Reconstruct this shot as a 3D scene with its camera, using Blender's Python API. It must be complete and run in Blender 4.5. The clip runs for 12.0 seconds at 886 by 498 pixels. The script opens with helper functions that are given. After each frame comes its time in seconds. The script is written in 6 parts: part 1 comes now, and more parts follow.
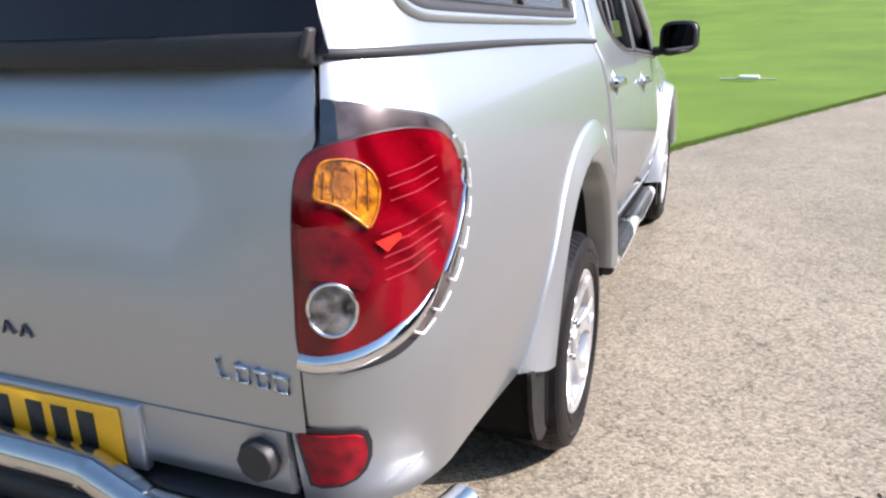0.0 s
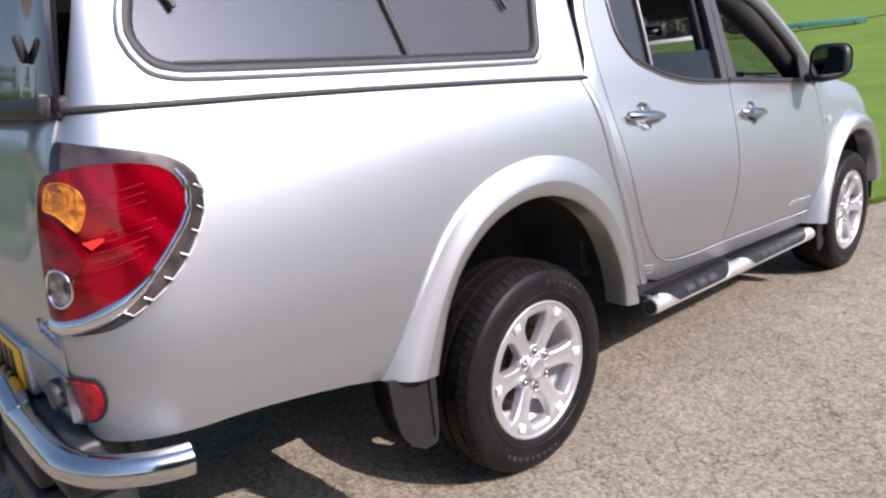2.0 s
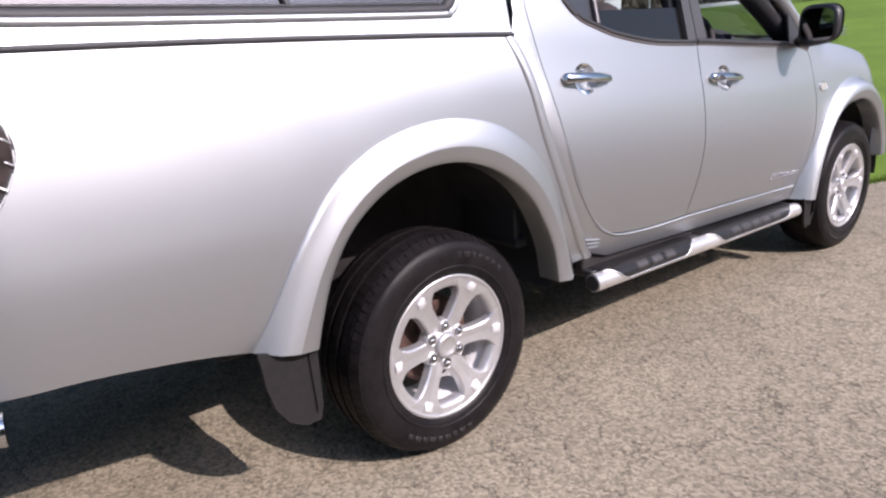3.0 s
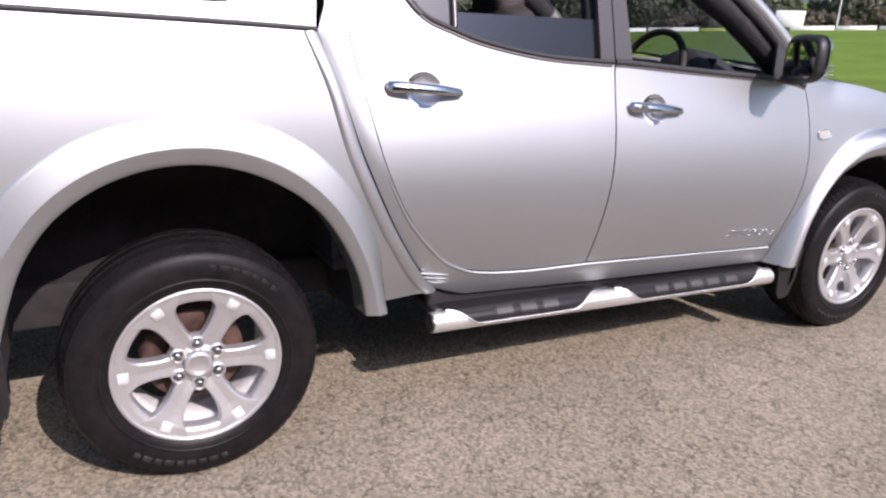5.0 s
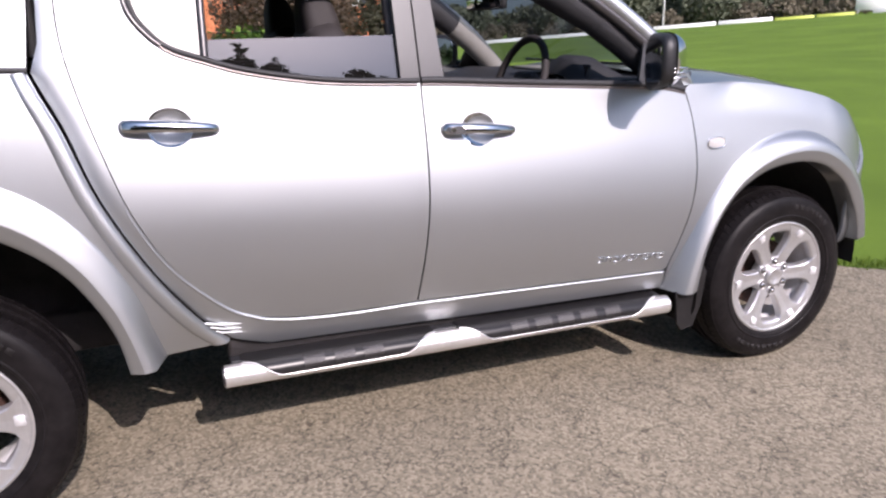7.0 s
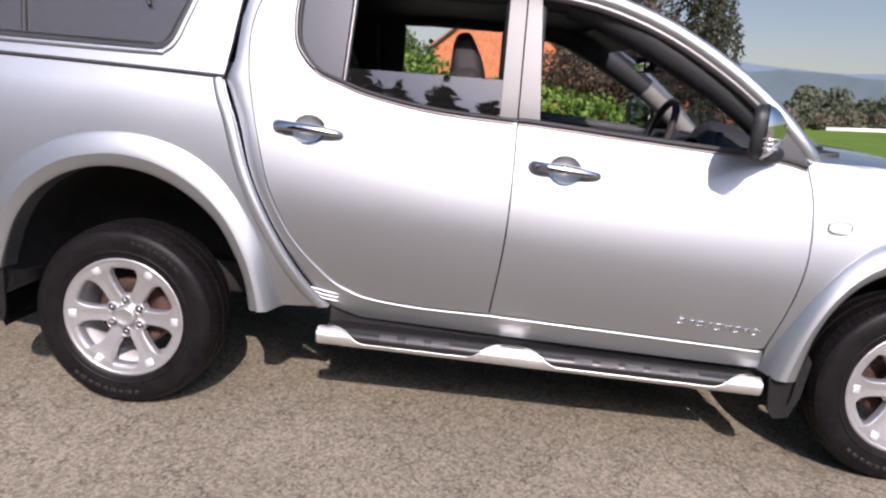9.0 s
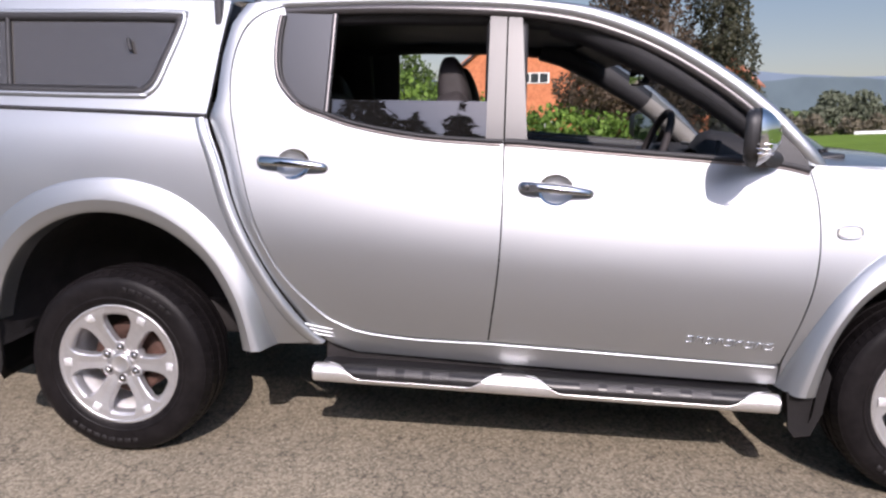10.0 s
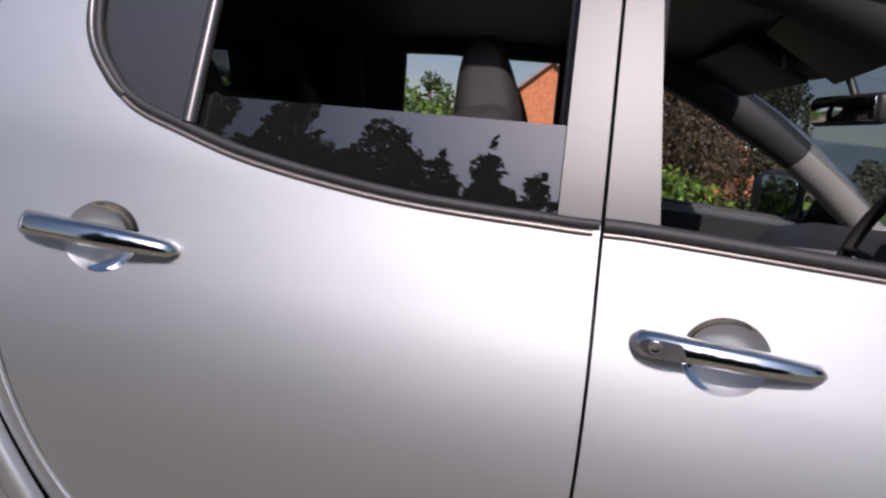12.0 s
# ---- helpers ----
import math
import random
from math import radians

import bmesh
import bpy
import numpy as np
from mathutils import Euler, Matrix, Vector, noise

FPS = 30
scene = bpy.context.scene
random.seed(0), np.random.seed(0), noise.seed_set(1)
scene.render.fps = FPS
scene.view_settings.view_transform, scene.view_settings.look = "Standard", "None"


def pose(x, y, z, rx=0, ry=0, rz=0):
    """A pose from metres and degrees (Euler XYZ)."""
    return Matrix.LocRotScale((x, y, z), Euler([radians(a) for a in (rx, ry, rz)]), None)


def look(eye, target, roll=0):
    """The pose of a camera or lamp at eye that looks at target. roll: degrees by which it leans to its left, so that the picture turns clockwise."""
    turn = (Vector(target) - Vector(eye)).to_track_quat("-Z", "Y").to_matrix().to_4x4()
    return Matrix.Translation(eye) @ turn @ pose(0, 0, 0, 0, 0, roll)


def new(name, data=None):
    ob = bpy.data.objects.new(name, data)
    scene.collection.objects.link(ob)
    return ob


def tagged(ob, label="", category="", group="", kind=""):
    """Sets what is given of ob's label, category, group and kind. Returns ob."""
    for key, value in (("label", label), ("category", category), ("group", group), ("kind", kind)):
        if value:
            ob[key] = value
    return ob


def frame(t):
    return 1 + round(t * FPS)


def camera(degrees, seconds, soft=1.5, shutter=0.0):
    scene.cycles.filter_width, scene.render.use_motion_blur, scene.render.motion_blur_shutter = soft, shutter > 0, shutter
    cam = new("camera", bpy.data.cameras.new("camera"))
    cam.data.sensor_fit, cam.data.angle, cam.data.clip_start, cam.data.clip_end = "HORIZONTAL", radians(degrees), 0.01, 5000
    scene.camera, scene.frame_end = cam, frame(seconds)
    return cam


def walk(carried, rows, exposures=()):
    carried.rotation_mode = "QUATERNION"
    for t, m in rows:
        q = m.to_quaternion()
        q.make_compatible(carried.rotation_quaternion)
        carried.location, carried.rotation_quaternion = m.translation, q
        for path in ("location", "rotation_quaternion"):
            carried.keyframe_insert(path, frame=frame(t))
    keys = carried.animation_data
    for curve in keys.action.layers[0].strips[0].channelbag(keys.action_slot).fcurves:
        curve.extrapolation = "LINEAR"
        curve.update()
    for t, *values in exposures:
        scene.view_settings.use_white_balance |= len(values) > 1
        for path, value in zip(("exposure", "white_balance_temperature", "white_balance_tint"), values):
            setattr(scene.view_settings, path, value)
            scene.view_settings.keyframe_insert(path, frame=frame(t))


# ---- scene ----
cam = camera(63.7, 12.0, soft=2.4)
PATH = [
    (0, (1.275, -2.181, 1.402), (0.558, -0.413, 0.803), -1.8),
    (0.5, (1.636, -2.247, 1.434), (0.684, -0.592, 0.838), -0.9),
    (1, (1.847, -2.087, 1.406), (0.865, -0.434, 0.852), -0.2),
    (1.5, (2.017, -1.875, 1.406), (0.827, -0.355, 0.882), -3.4),
    (2, (2.326, -1.735, 1.39), (0.895, -0.424, 0.908), -4.3),
    (2.5, (2.467, -1.59, 1.374), (0.909, -0.429, 0.9), -6.9),
    (3, (2.503, -1.33, 1.343), (1.015, -0.122, 0.77), -3.4),
    (3.5, (2.596, -1.107, 1.326), (1.005, -0.072, 0.697), -8.3),
    (5.5, (2.919, 0.002, 1.397), (1.225, 0.879, 0.795), 4.5),
    (6, (2.989, 0.237, 1.418), (1.253, 1.038, 0.832), 1.3),
    (6.5, (2.971, 0.486, 1.407), (1.276, 1.391, 0.852), 1.8),
    (7, (2.976, 0.664, 1.406), (1.198, 1.368, 0.822), -1.4),
    (7.5, (3.019, 0.867, 1.361), (1.135, 1.256, 0.814), 4.9),
    (9.5, (3.497, 1.45, 1.363), (1.548, 1.269, 0.95), 2.4),
    (10, (3.356, 1.488, 1.352), (1.4, 1.301, 0.98), 0.8),
    (10.5, (3.044, 1.44, 1.339), (1.092, 1.38, 0.907), -0.5),
    (11, (2.697, 1.46, 1.319), (0.746, 1.473, 0.88), -1.2),
    (11.5, (2.284, 1.438, 1.342), (0.316, 1.311, 1.007), 0.3),
    (12, (1.857, 1.362, 1.345), (-0.108, 1.111, 1.073), 5.2),
]
EXPOSURES = [(0.0, 1.68, 6350, 18), (0.5, 1.52, 6300, 19), (1.0, 1.40, 6350, 21), (2.0, 1.24, 6400, 23), (3.5, 1.08, 6500, 25), (6.0, 1.02, 6500, 25.5), (9.5, 0.87, 6500, 24), (11.0, 0.74, 6500, 24), (12.0, 0.42, 6500, 23)]
walk(cam, [(t, look(eye, target, roll)) for t, eye, target, roll in PATH], EXPOSURES)

# ---------------------------------------------------------------- light
SUN_DIR = Vector((1.25, 0.245, 1.0)).normalized()
world = bpy.data.worlds.new("sky")
scene.world = world
world.use_nodes = True
wn = world.node_tree
bg = wn.nodes["Background"]
skyt = wn.nodes.new("ShaderNodeTexSky")
skyt.sky_type, skyt.sun_disc = "NISHITA", False
skyt.sun_elevation = math.asin(SUN_DIR.z)
skyt.sun_rotation = math.atan2(SUN_DIR.x, SUN_DIR.y)
skyt.air_density, skyt.dust_density, skyt.ozone_density = 1.0, 0.6, 1.0
# a milky day: the horizon stands less far above the zenith than in clear air
soft = wn.nodes.new("ShaderNodeGamma")
soft.inputs[1].default_value = 0.52
sat = wn.nodes.new("ShaderNodeHueSaturation")
sat.inputs["Saturation"].default_value = 1.6
wn.links.new(skyt.outputs[0], soft.inputs[0])
wn.links.new(soft.outputs[0], sat.inputs["Color"])
# haze: the sky grows brighter towards the sun and is deeper opposite to it
co, toward = wn.nodes.new("ShaderNodeTexCoord"), wn.nodes.new("ShaderNodeVectorMath")
toward.operation, toward.inputs[1].default_value = "DOT_PRODUCT", SUN_DIR
lift, wide, close, gain, glow = (wn.nodes.new("ShaderNodeMath") for _ in range(5))
lift.operation, lift.inputs[1].default_value = "MAXIMUM", 0.0
wide.operation, wide.inputs[1].default_value = "POWER", 2.0
close.operation, close.inputs[1].default_value = "POWER", 14.0
gain.operation, gain.inputs[1].default_value, gain.inputs[2].default_value = "MULTIPLY_ADD", 0.62, 0.71
glow.operation, glow.inputs[1].default_value = "MULTIPLY_ADD", 7.5
veil = wn.nodes.new("ShaderNodeVectorMath")
veil.operation = "SCALE"
wn.links.new(co.outputs["Generated"], toward.inputs[0])
wn.links.new(toward.outputs["Value"], lift.inputs[0])
wn.links.new(lift.outputs[0], wide.inputs[0])
wn.links.new(lift.outputs[0], close.inputs[0])
wn.links.new(wide.outputs[0], gain.inputs[0])
wn.links.new(close.outputs[0], glow.inputs[0])
wn.links.new(gain.outputs[0], glow.inputs[2])
wn.links.new(sat.outputs[0], veil.inputs[0])
wn.links.new(glow.outputs[0], veil.inputs["Scale"])
wn.links.new(veil.outputs[0], bg.inputs[0])
bg.inputs[1].default_value = 0.152
sun = new("sun", bpy.data.lights.new("sun", "SUN"))
sun.data.energy, sun.data.angle, sun.data.color = 3.05, radians(0.53), (1.0, 0.95, 0.87)
sun.matrix_basis = look(SUN_DIR * 30, (0, 0, 0))


# ---------------------------------------------------------------- materials
def mat(name, color, rough=0.5, metal=0.0, vary=0.08, scale=30.0, bump=0.0, bscale=None, coat=0.0, spec=0.5, second=None, big=3.0):
    """A principled material whose colour wanders at two scales, with an optional fine relief."""
    m = bpy.data.materials.new(name)
    m.use_nodes = True
    t = m.node_tree
    b = t.nodes["Principled BSDF"]
    b.inputs["Roughness"].default_value, b.inputs["Metallic"].default_value = rough, metal
    b.inputs["Coat Weight"].default_value, b.inputs["Coat Roughness"].default_value = coat, 0.04
    b.inputs["Specular IOR Level"].default_value = spec
    tc = t.nodes.new("ShaderNodeTexCoord")
    fine, wide = t.nodes.new("ShaderNodeTexNoise"), t.nodes.new("ShaderNodeTexNoise")
    fine.inputs["Scale"].default_value, fine.inputs["Detail"].default_value = scale, 6
    wide.inputs["Scale"].default_value, wide.inputs["Detail"].default_value = big, 4
    mixn = t.nodes.new("ShaderNodeMix")
    mixn.data_type = "FLOAT"
    mixn.inputs[0].default_value = 0.45
    ramp = t.nodes.new("ShaderNodeValToRGB")
    lo = [max(0.0, c * (1 - vary)) for c in color]
    hi = [min(1.0, c * (1 + vary)) for c in (second or color)]
    ramp.color_ramp.elements[0].color, ramp.color_ramp.elements[1].color = (*lo, 1), (*hi, 1)
    ramp.color_ramp.elements[0].position, ramp.color_ramp.elements[1].position = 0.36, 0.64
    for n in (fine, wide):
        t.links.new(tc.outputs["Object"], n.inputs["Vector"])
    t.links.new(fine.outputs[0], mixn.inputs[2])
    t.links.new(wide.outputs[0], mixn.inputs[3])
    t.links.new(mixn.outputs[0], ramp.inputs[0])
    t.links.new(ramp.outputs[0], b.inputs["Base Color"])
    if bump:
        bn = t.nodes.new("ShaderNodeBump")
        bn.inputs["Strength"].default_value, bn.inputs["Distance"].default_value = bump, 0.01
        tex = t.nodes.new("ShaderNodeTexNoise")
        tex.inputs["Scale"].default_value, tex.inputs["Detail"].default_value = bscale or scale, 5
        t.links.new(tc.outputs["Object"], tex.inputs["Vector"])
        t.links.new(tex.outputs[0], bn.inputs["Height"])
        t.links.new(bn.outputs[0], b.inputs["Normal"])
    return m


def glass(name, color, dust=0.0, rough=0.0, ior=1.5):
    """Thin tinted pane: clear or tinted straight-through light, with mirror gloss by Fresnel."""
    m = bpy.data.materials.new(name)
    m.use_nodes = True
    t = m.node_tree
    t.nodes.remove(t.nodes["Principled BSDF"])
    out = t.nodes["Material Output"]
    clear, gloss, lw, power, scale, mixs = (t.nodes.new(n) for n in ("ShaderNodeBsdfTransparent", "ShaderNodeBsdfGlossy", "ShaderNodeLayerWeight", "ShaderNodeMath", "ShaderNodeMath", "ShaderNodeMixShader"))
    clear.inputs[0].default_value = (*color, 1)
    gloss.inputs["Roughness"].default_value = rough
    lw.inputs[0].default_value = 0.5
    power.operation, power.inputs[1].default_value = "POWER", 5.0
    r0 = ((ior - 1) / (ior + 1)) ** 2
    scale.operation, scale.inputs[1].default_value, scale.inputs[2].default_value = "MULTIPLY_ADD", 1 - r0, r0
    t.links.new(lw.outputs["Facing"], power.inputs[0])
    t.links.new(power.outputs[0], scale.inputs[0])
    t.links.new(scale.outputs[0], mixs.inputs[0])
    if dust:
        # a film of road dust that scatters a little light
        film, dm = t.nodes.new("ShaderNodeBsdfDiffuse"), t.nodes.new("ShaderNodeMixShader")
        film.inputs[0].default_value = (0.42, 0.40, 0.39, 1)
        dm.inputs[0].default_value = dust
        t.links.new(clear.outputs[0], dm.inputs[1])
        t.links.new(film.outputs[0], dm.inputs[2])
        t.links.new(dm.outputs[0], mixs.inputs[1])
    else:
        t.links.new(clear.outputs[0], mixs.inputs[1])
    t.links.new(gloss.outputs[0], mixs.inputs[2])
    t.links.new(mixs.outputs[0], out.inputs[0])
    return m


def paint():
    """Silver metallic car paint: a flake layer with a close highlight under clear lacquer."""
    m = mat("silver_paint", (0.492, 0.514, 0.535), 0.5, 1.0, 0.012, 900.0, big=2.0)
    t = m.node_tree
    out, tc, tint = t.nodes["Material Output"], t.nodes["Texture Coordinate"], t.nodes["Color Ramp"]
    flake, haze, blend, lacquer, fres, mixs, dust, mr = (t.nodes.new(n) for n in ("ShaderNodeBsdfAnisotropic", "ShaderNodeBsdfAnisotropic", "ShaderNodeMixShader", "ShaderNodeBsdfAnisotropic", "ShaderNodeFresnel", "ShaderNodeMixShader", "ShaderNodeTexNoise", "ShaderNodeMapRange"))
    flake.distribution, haze.distribution, lacquer.distribution = "BECKMANN", "GGX", "GGX"
    haze.inputs["Roughness"].default_value, blend.inputs[0].default_value = 0.55, 0.68
    lacquer.inputs["Roughness"].default_value = 0.06
    fres.inputs["IOR"].default_value = 1.48
    dust.inputs["Scale"].default_value, dust.inputs["Detail"].default_value = 6.0, 8
    mr.inputs[3].default_value, mr.inputs[4].default_value = 0.46, 0.51
    t.links.new(tc.outputs["Object"], dust.inputs["Vector"])
    t.links.new(dust.outputs[0], mr.inputs[0])
    t.links.new(mr.outputs[0], flake.inputs["Roughness"])
    t.links.new(tint.outputs[0], flake.inputs["Color"])
    t.links.new(fres.outputs[0], mixs.inputs[0])
    t.links.new(tint.outputs[0], haze.inputs["Color"])
    t.links.new(flake.outputs[0], blend.inputs[1])
    t.links.new(haze.outputs[0], blend.inputs[2])
    t.links.new(blend.outputs[0], mixs.inputs[1])
    t.links.new(lacquer.outputs[0], mixs.inputs[2])
    t.links.new(mixs.outputs[0], out.inputs[0])
    t.nodes.remove(t.nodes["Principled BSDF"])
    return m


SILVER = paint()
CHROME = mat("chrome", (0.80, 0.80, 0.81), 0.07, 1.0, 0.02, 40)
STEEL = mat("polished_steel", (0.62, 0.61, 0.60), 0.13, 1.0, 0.05, 60)
BLACK = mat("black_plastic", (0.018, 0.018, 0.020), 0.48, 0.0, 0.25, 120, 0.10, 700)
SEAL = mat("rubber_seal", (0.022, 0.022, 0.024), 0.62, 0.0, 0.2, 80)
GRAPH = mat("pillar_film", (0.050, 0.048, 0.049), 0.39, 0.0, 0.05, 300, spec=0.5)
FRAME = mat("window_frame_film", (0.10, 0.095, 0.097), 0.36, 0.7, 0.05, 300)
UNDER = mat("underbody", (0.016, 0.0135, 0.014), 0.85, 0.0, 0.4, 14, 0.3, 40)
RUBBER = mat("tyre_rubber", (0.0058, 0.0048, 0.0053), 0.46, 0.0, 0.2, 40, 0.10, 220, second=(0.010, 0.0086, 0.0090), big=9, spec=0.14)
ALLOY = mat("alloy", (0.56, 0.555, 0.56), 0.40, 0.80, 0.05, 60, coat=0.12)
RUST = mat("brake_rust", (0.085, 0.045, 0.035), 0.75, 0.3, 0.5, 30, 0.3, 90)
TRIM = mat("interior_black", (0.022, 0.022, 0.025), 0.6, 0.0, 0.2, 160, 0.2, 600)
TRIMG = mat("interior_grey", (0.20, 0.195, 0.185), 0.7, 0.0, 0.1, 150, 0.1, 500)
LEATHER = mat("seat_leather", (0.024, 0.020, 0.021), 0.75, 0.0, 0.15, 50, 0.06, 500)
TINT = glass("tinted_glass", (0.10, 0.10, 0.105), 0.016, 0.0, 1.75)
SCREEN = glass("windscreen_glass", (0.42, 0.46, 0.48), 0.03)
TINT_DUSTY = glass("dusty_tinted_glass", (0.09, 0.088, 0.09), 0.13, 0.0, 1.9)
CLEAR = glass("clear_glass", (0.62, 0.67, 0.66), 0.02)
MIRROR = mat("mirror_glass", (0.85, 0.86, 0.87), 0.02, 1.0, 0.0, 10)


# ---------------------------------------------------------------- builders
def part(name, bm, material, parent=None, label="", smooth=True):
    me = bpy.data.meshes.new(name)
    if smooth:
        for f in bm.faces:
            f.smooth = True
    bm.to_mesh(me)
    bm.free()
    for m in (material if isinstance(material, (list, tuple)) else [material]):
        me.materials.append(m)
    ob = new(name, me)
    if parent is not None:
        ob.parent = parent
        if parent.parent is None:
            ob.matrix_parent_inverse = parent.matrix_basis.inverted()
    if label:
        tagged(ob, label)
    return ob


def thing(name, at, label, category, group="", kind=""):
    ob = new(name)
    ob.empty_display_size = 0.2
    ob.matrix_basis = Matrix.Translation(at)
    return tagged(ob, label, category, group, kind)


def lerp_curve(table, v):
    if v <= table[0][0]:
        (a, p), (b, q) = table[0], table[1]
        return p + (q - p) * (v - a) / (b - a)
    for (a, p), (b, q) in zip(table, table[1:]):
        if v <= b:
            return p + (q - p) * (v - a) / (b - a)
    (a, p), (b, q) = table[-2], table[-1]
    return p + (q - p) * (v - a) / (b - a)


def soft_curve(table):
    """A smooth monotone-ish curve through a table: Catmull-Rom resampled once."""
    xs = [a for a, _ in table]
    fine = []
    n = len(table)
    for i in range(n - 1):
        x0, y0 = table[i]
        x1, y1 = table[i + 1]
        m0 = (table[i + 1][1] - table[i - 1][1]) / (xs[i + 1] - xs[i - 1]) if i else (y1 - y0) / (x1 - x0)
        m1 = (table[i + 2][1] - y0) / (xs[i + 2] - x0) if i + 2 < n else (y1 - y0) / (x1 - x0)
        for k in range(8):
            s = k / 8
            h = x1 - x0
            fine.append((x0 + s * h, (2 * s**3 - 3 * s * s + 1) * y0 + (s**3 - 2 * s * s + s) * h * m0 + (3 * s * s - 2 * s**3) * y1 + (s**3 - s * s) * h * m1))
    fine.append(table[-1])
    return lambda v: lerp_curve(fine, v)


def smooth_line(pts, n=5, closed=False):
    """Catmull-Rom through the points of any dimension."""
    P = [Vector(p) for p in pts]
    out = []
    m = len(P)
    for i in range(m if closed else m - 1):
        a = P[(i - 1) % m] if closed or i else P[0] * 2 - P[1]
        b, c = P[i], P[(i + 1) % m]
        d = P[(i + 2) % m] if closed or i + 2 < m else P[-1] * 2 - P[-2]
        for k in range(n):
            s = k / n
            out.append(0.5 * ((2 * b) + (c - a) * s + (2 * a - 5 * b + 4 * c - d) * s * s + (3 * b - a - 3 * c + d) * s**3))
    if not closed:
        out.append(P[-1])
    return [tuple(p) for p in out]


def clip_axis(poly, axis, value, keep_above):
    out = []
    for i in range(len(poly)):
        p, q = poly[i - 1], poly[i]
        a, b = (p[axis] - value), (q[axis] - value)
        if not keep_above:
            a, b = -a, -b
        if (a < 0) != (b < 0):
            s = a / (a - b)
            out.append((p[0] + (q[0] - p[0]) * s, p[1] + (q[1] - p[1]) * s))
        if b >= 0:
            out.append(q)
    return out


def normal_of(surf, u, v, e=0.002):
    p = surf(u, v)
    n = (surf(u + e, v) - surf(u - e, v)).cross(surf(u, v + e) - surf(u, v - e))
    return p, (n.normalized() if n.length > 1e-9 else Vector((1, 0, 0)))


def panel(outline, surf, cell=0.03, thick=0.012, flip=False, lift=0.0, gap=None):
    """A solid sheet on surf(u, v), cut to the outline; gap (u0, u1, v0, v1) is left open."""
    bm = bmesh.new()
    us, vs = [p[0] for p in outline], [p[1] for p in outline]
    nu, nv = max(1, math.ceil((max(us) - min(us)) / cell)), max(1, math.ceil((max(vs) - min(vs)) / cell))
    du, dv = (max(us) - min(us)) / nu, (max(vs) - min(vs)) / nv
    verts, back, rimf, rimb = {}, {}, {}, {}
    ulines = [min(us) + i * du for i in range(nu + 1)]
    vlines = [min(vs) + j * dv for j in range(nv + 1)]
    if gap:
        ulines, vlines = sorted(ulines + list(gap[:2])), sorted(vlines + list(gap[2:]))

    def get(p):
        k = (round(p[0], 5), round(p[1], 5))
        if k not in verts:
            w, n = normal_of(surf, *p)
            if flip:
                n = -n
            verts[k] = bm.verts.new(w + n * lift)
            back[k] = (w + n * (lift - thick), n)
        return k

    faces = []
    for u0, u1 in zip(ulines, ulines[1:]):
        if u1 - u0 < 1e-5:
            continue
        strip = clip_axis(clip_axis(outline, 0, u0, True), 0, u1, False)
        if len(strip) < 3:
            continue
        for v0, v1 in zip(vlines, vlines[1:]):
            if v1 - v0 < 1e-5 or gap and gap[0] - 1e-6 <= u0 < gap[1] - 1e-6 and gap[2] - 1e-6 <= v0 < gap[3] - 1e-6:
                continue
            cellp = clip_axis(clip_axis(strip, 1, v0, True), 1, v1, False)
            keys = []
            for p in cellp:
                k = get(p)
                if not keys or keys[-1] != k:
                    keys.append(k)
            while len(keys) > 1 and keys[0] == keys[-1]:
                keys.pop()
            if len(set(keys)) < 3 or len(set(keys)) != len(keys):
                seen, short = set(), []
                for k in keys:
                    if k not in seen:
                        seen.add(k)
                        short.append(k)
                keys = short
                if len(keys) < 3:
                    continue
            area = sum(keys[a - 1][0] * keys[a][1] - keys[a][0] * keys[a - 1][1] for a in range(len(keys)))
            if abs(area) < 1e-8:
                continue
            if (area < 0) != flip:
                keys.reverse()
            try:
                bm.faces.new([verts[k] for k in keys])
                faces.append(keys)
            except ValueError:
                pass
    bverts = {k: bm.verts.new(back[k][0]) for k in verts}
    for keys in faces:
        try:
            bm.faces.new([bverts[k] for k in reversed(keys)])
        except ValueError:
            pass
    count = {}
    for keys in faces:
        for a in range(len(keys)):
            e = (keys[a - 1], keys[a])
            count[e] = count.get(e, 0) + 1
    for (a, b) in count:
        if (b, a) not in count:
            for k in (a, b):
                if k not in rimf:
                    rimf[k] = bm.verts.new(verts[k].co)
                    rimb[k] = bm.verts.new(back[k][0])
            bm.faces.new((rimf[b], rimf[a], rimb[a], rimb[b]))
    return bm


def loft(rows, closed_u=False, closed_v=False, flip=False):
    bm = bmesh.new()
    V = [[bm.verts.new(p) for p in r] for r in rows]
    n, m = len(V), len(V[0])
    for i in range(n if closed_u else n - 1):
        for j in range(m if closed_v else m - 1):
            f = (V[i][j], V[(i + 1) % n][j], V[(i + 1) % n][(j + 1) % m], V[i][(j + 1) % m])
            try:
                bm.faces.new(f[::-1] if flip else f)
            except ValueError:
                pass
    return bm


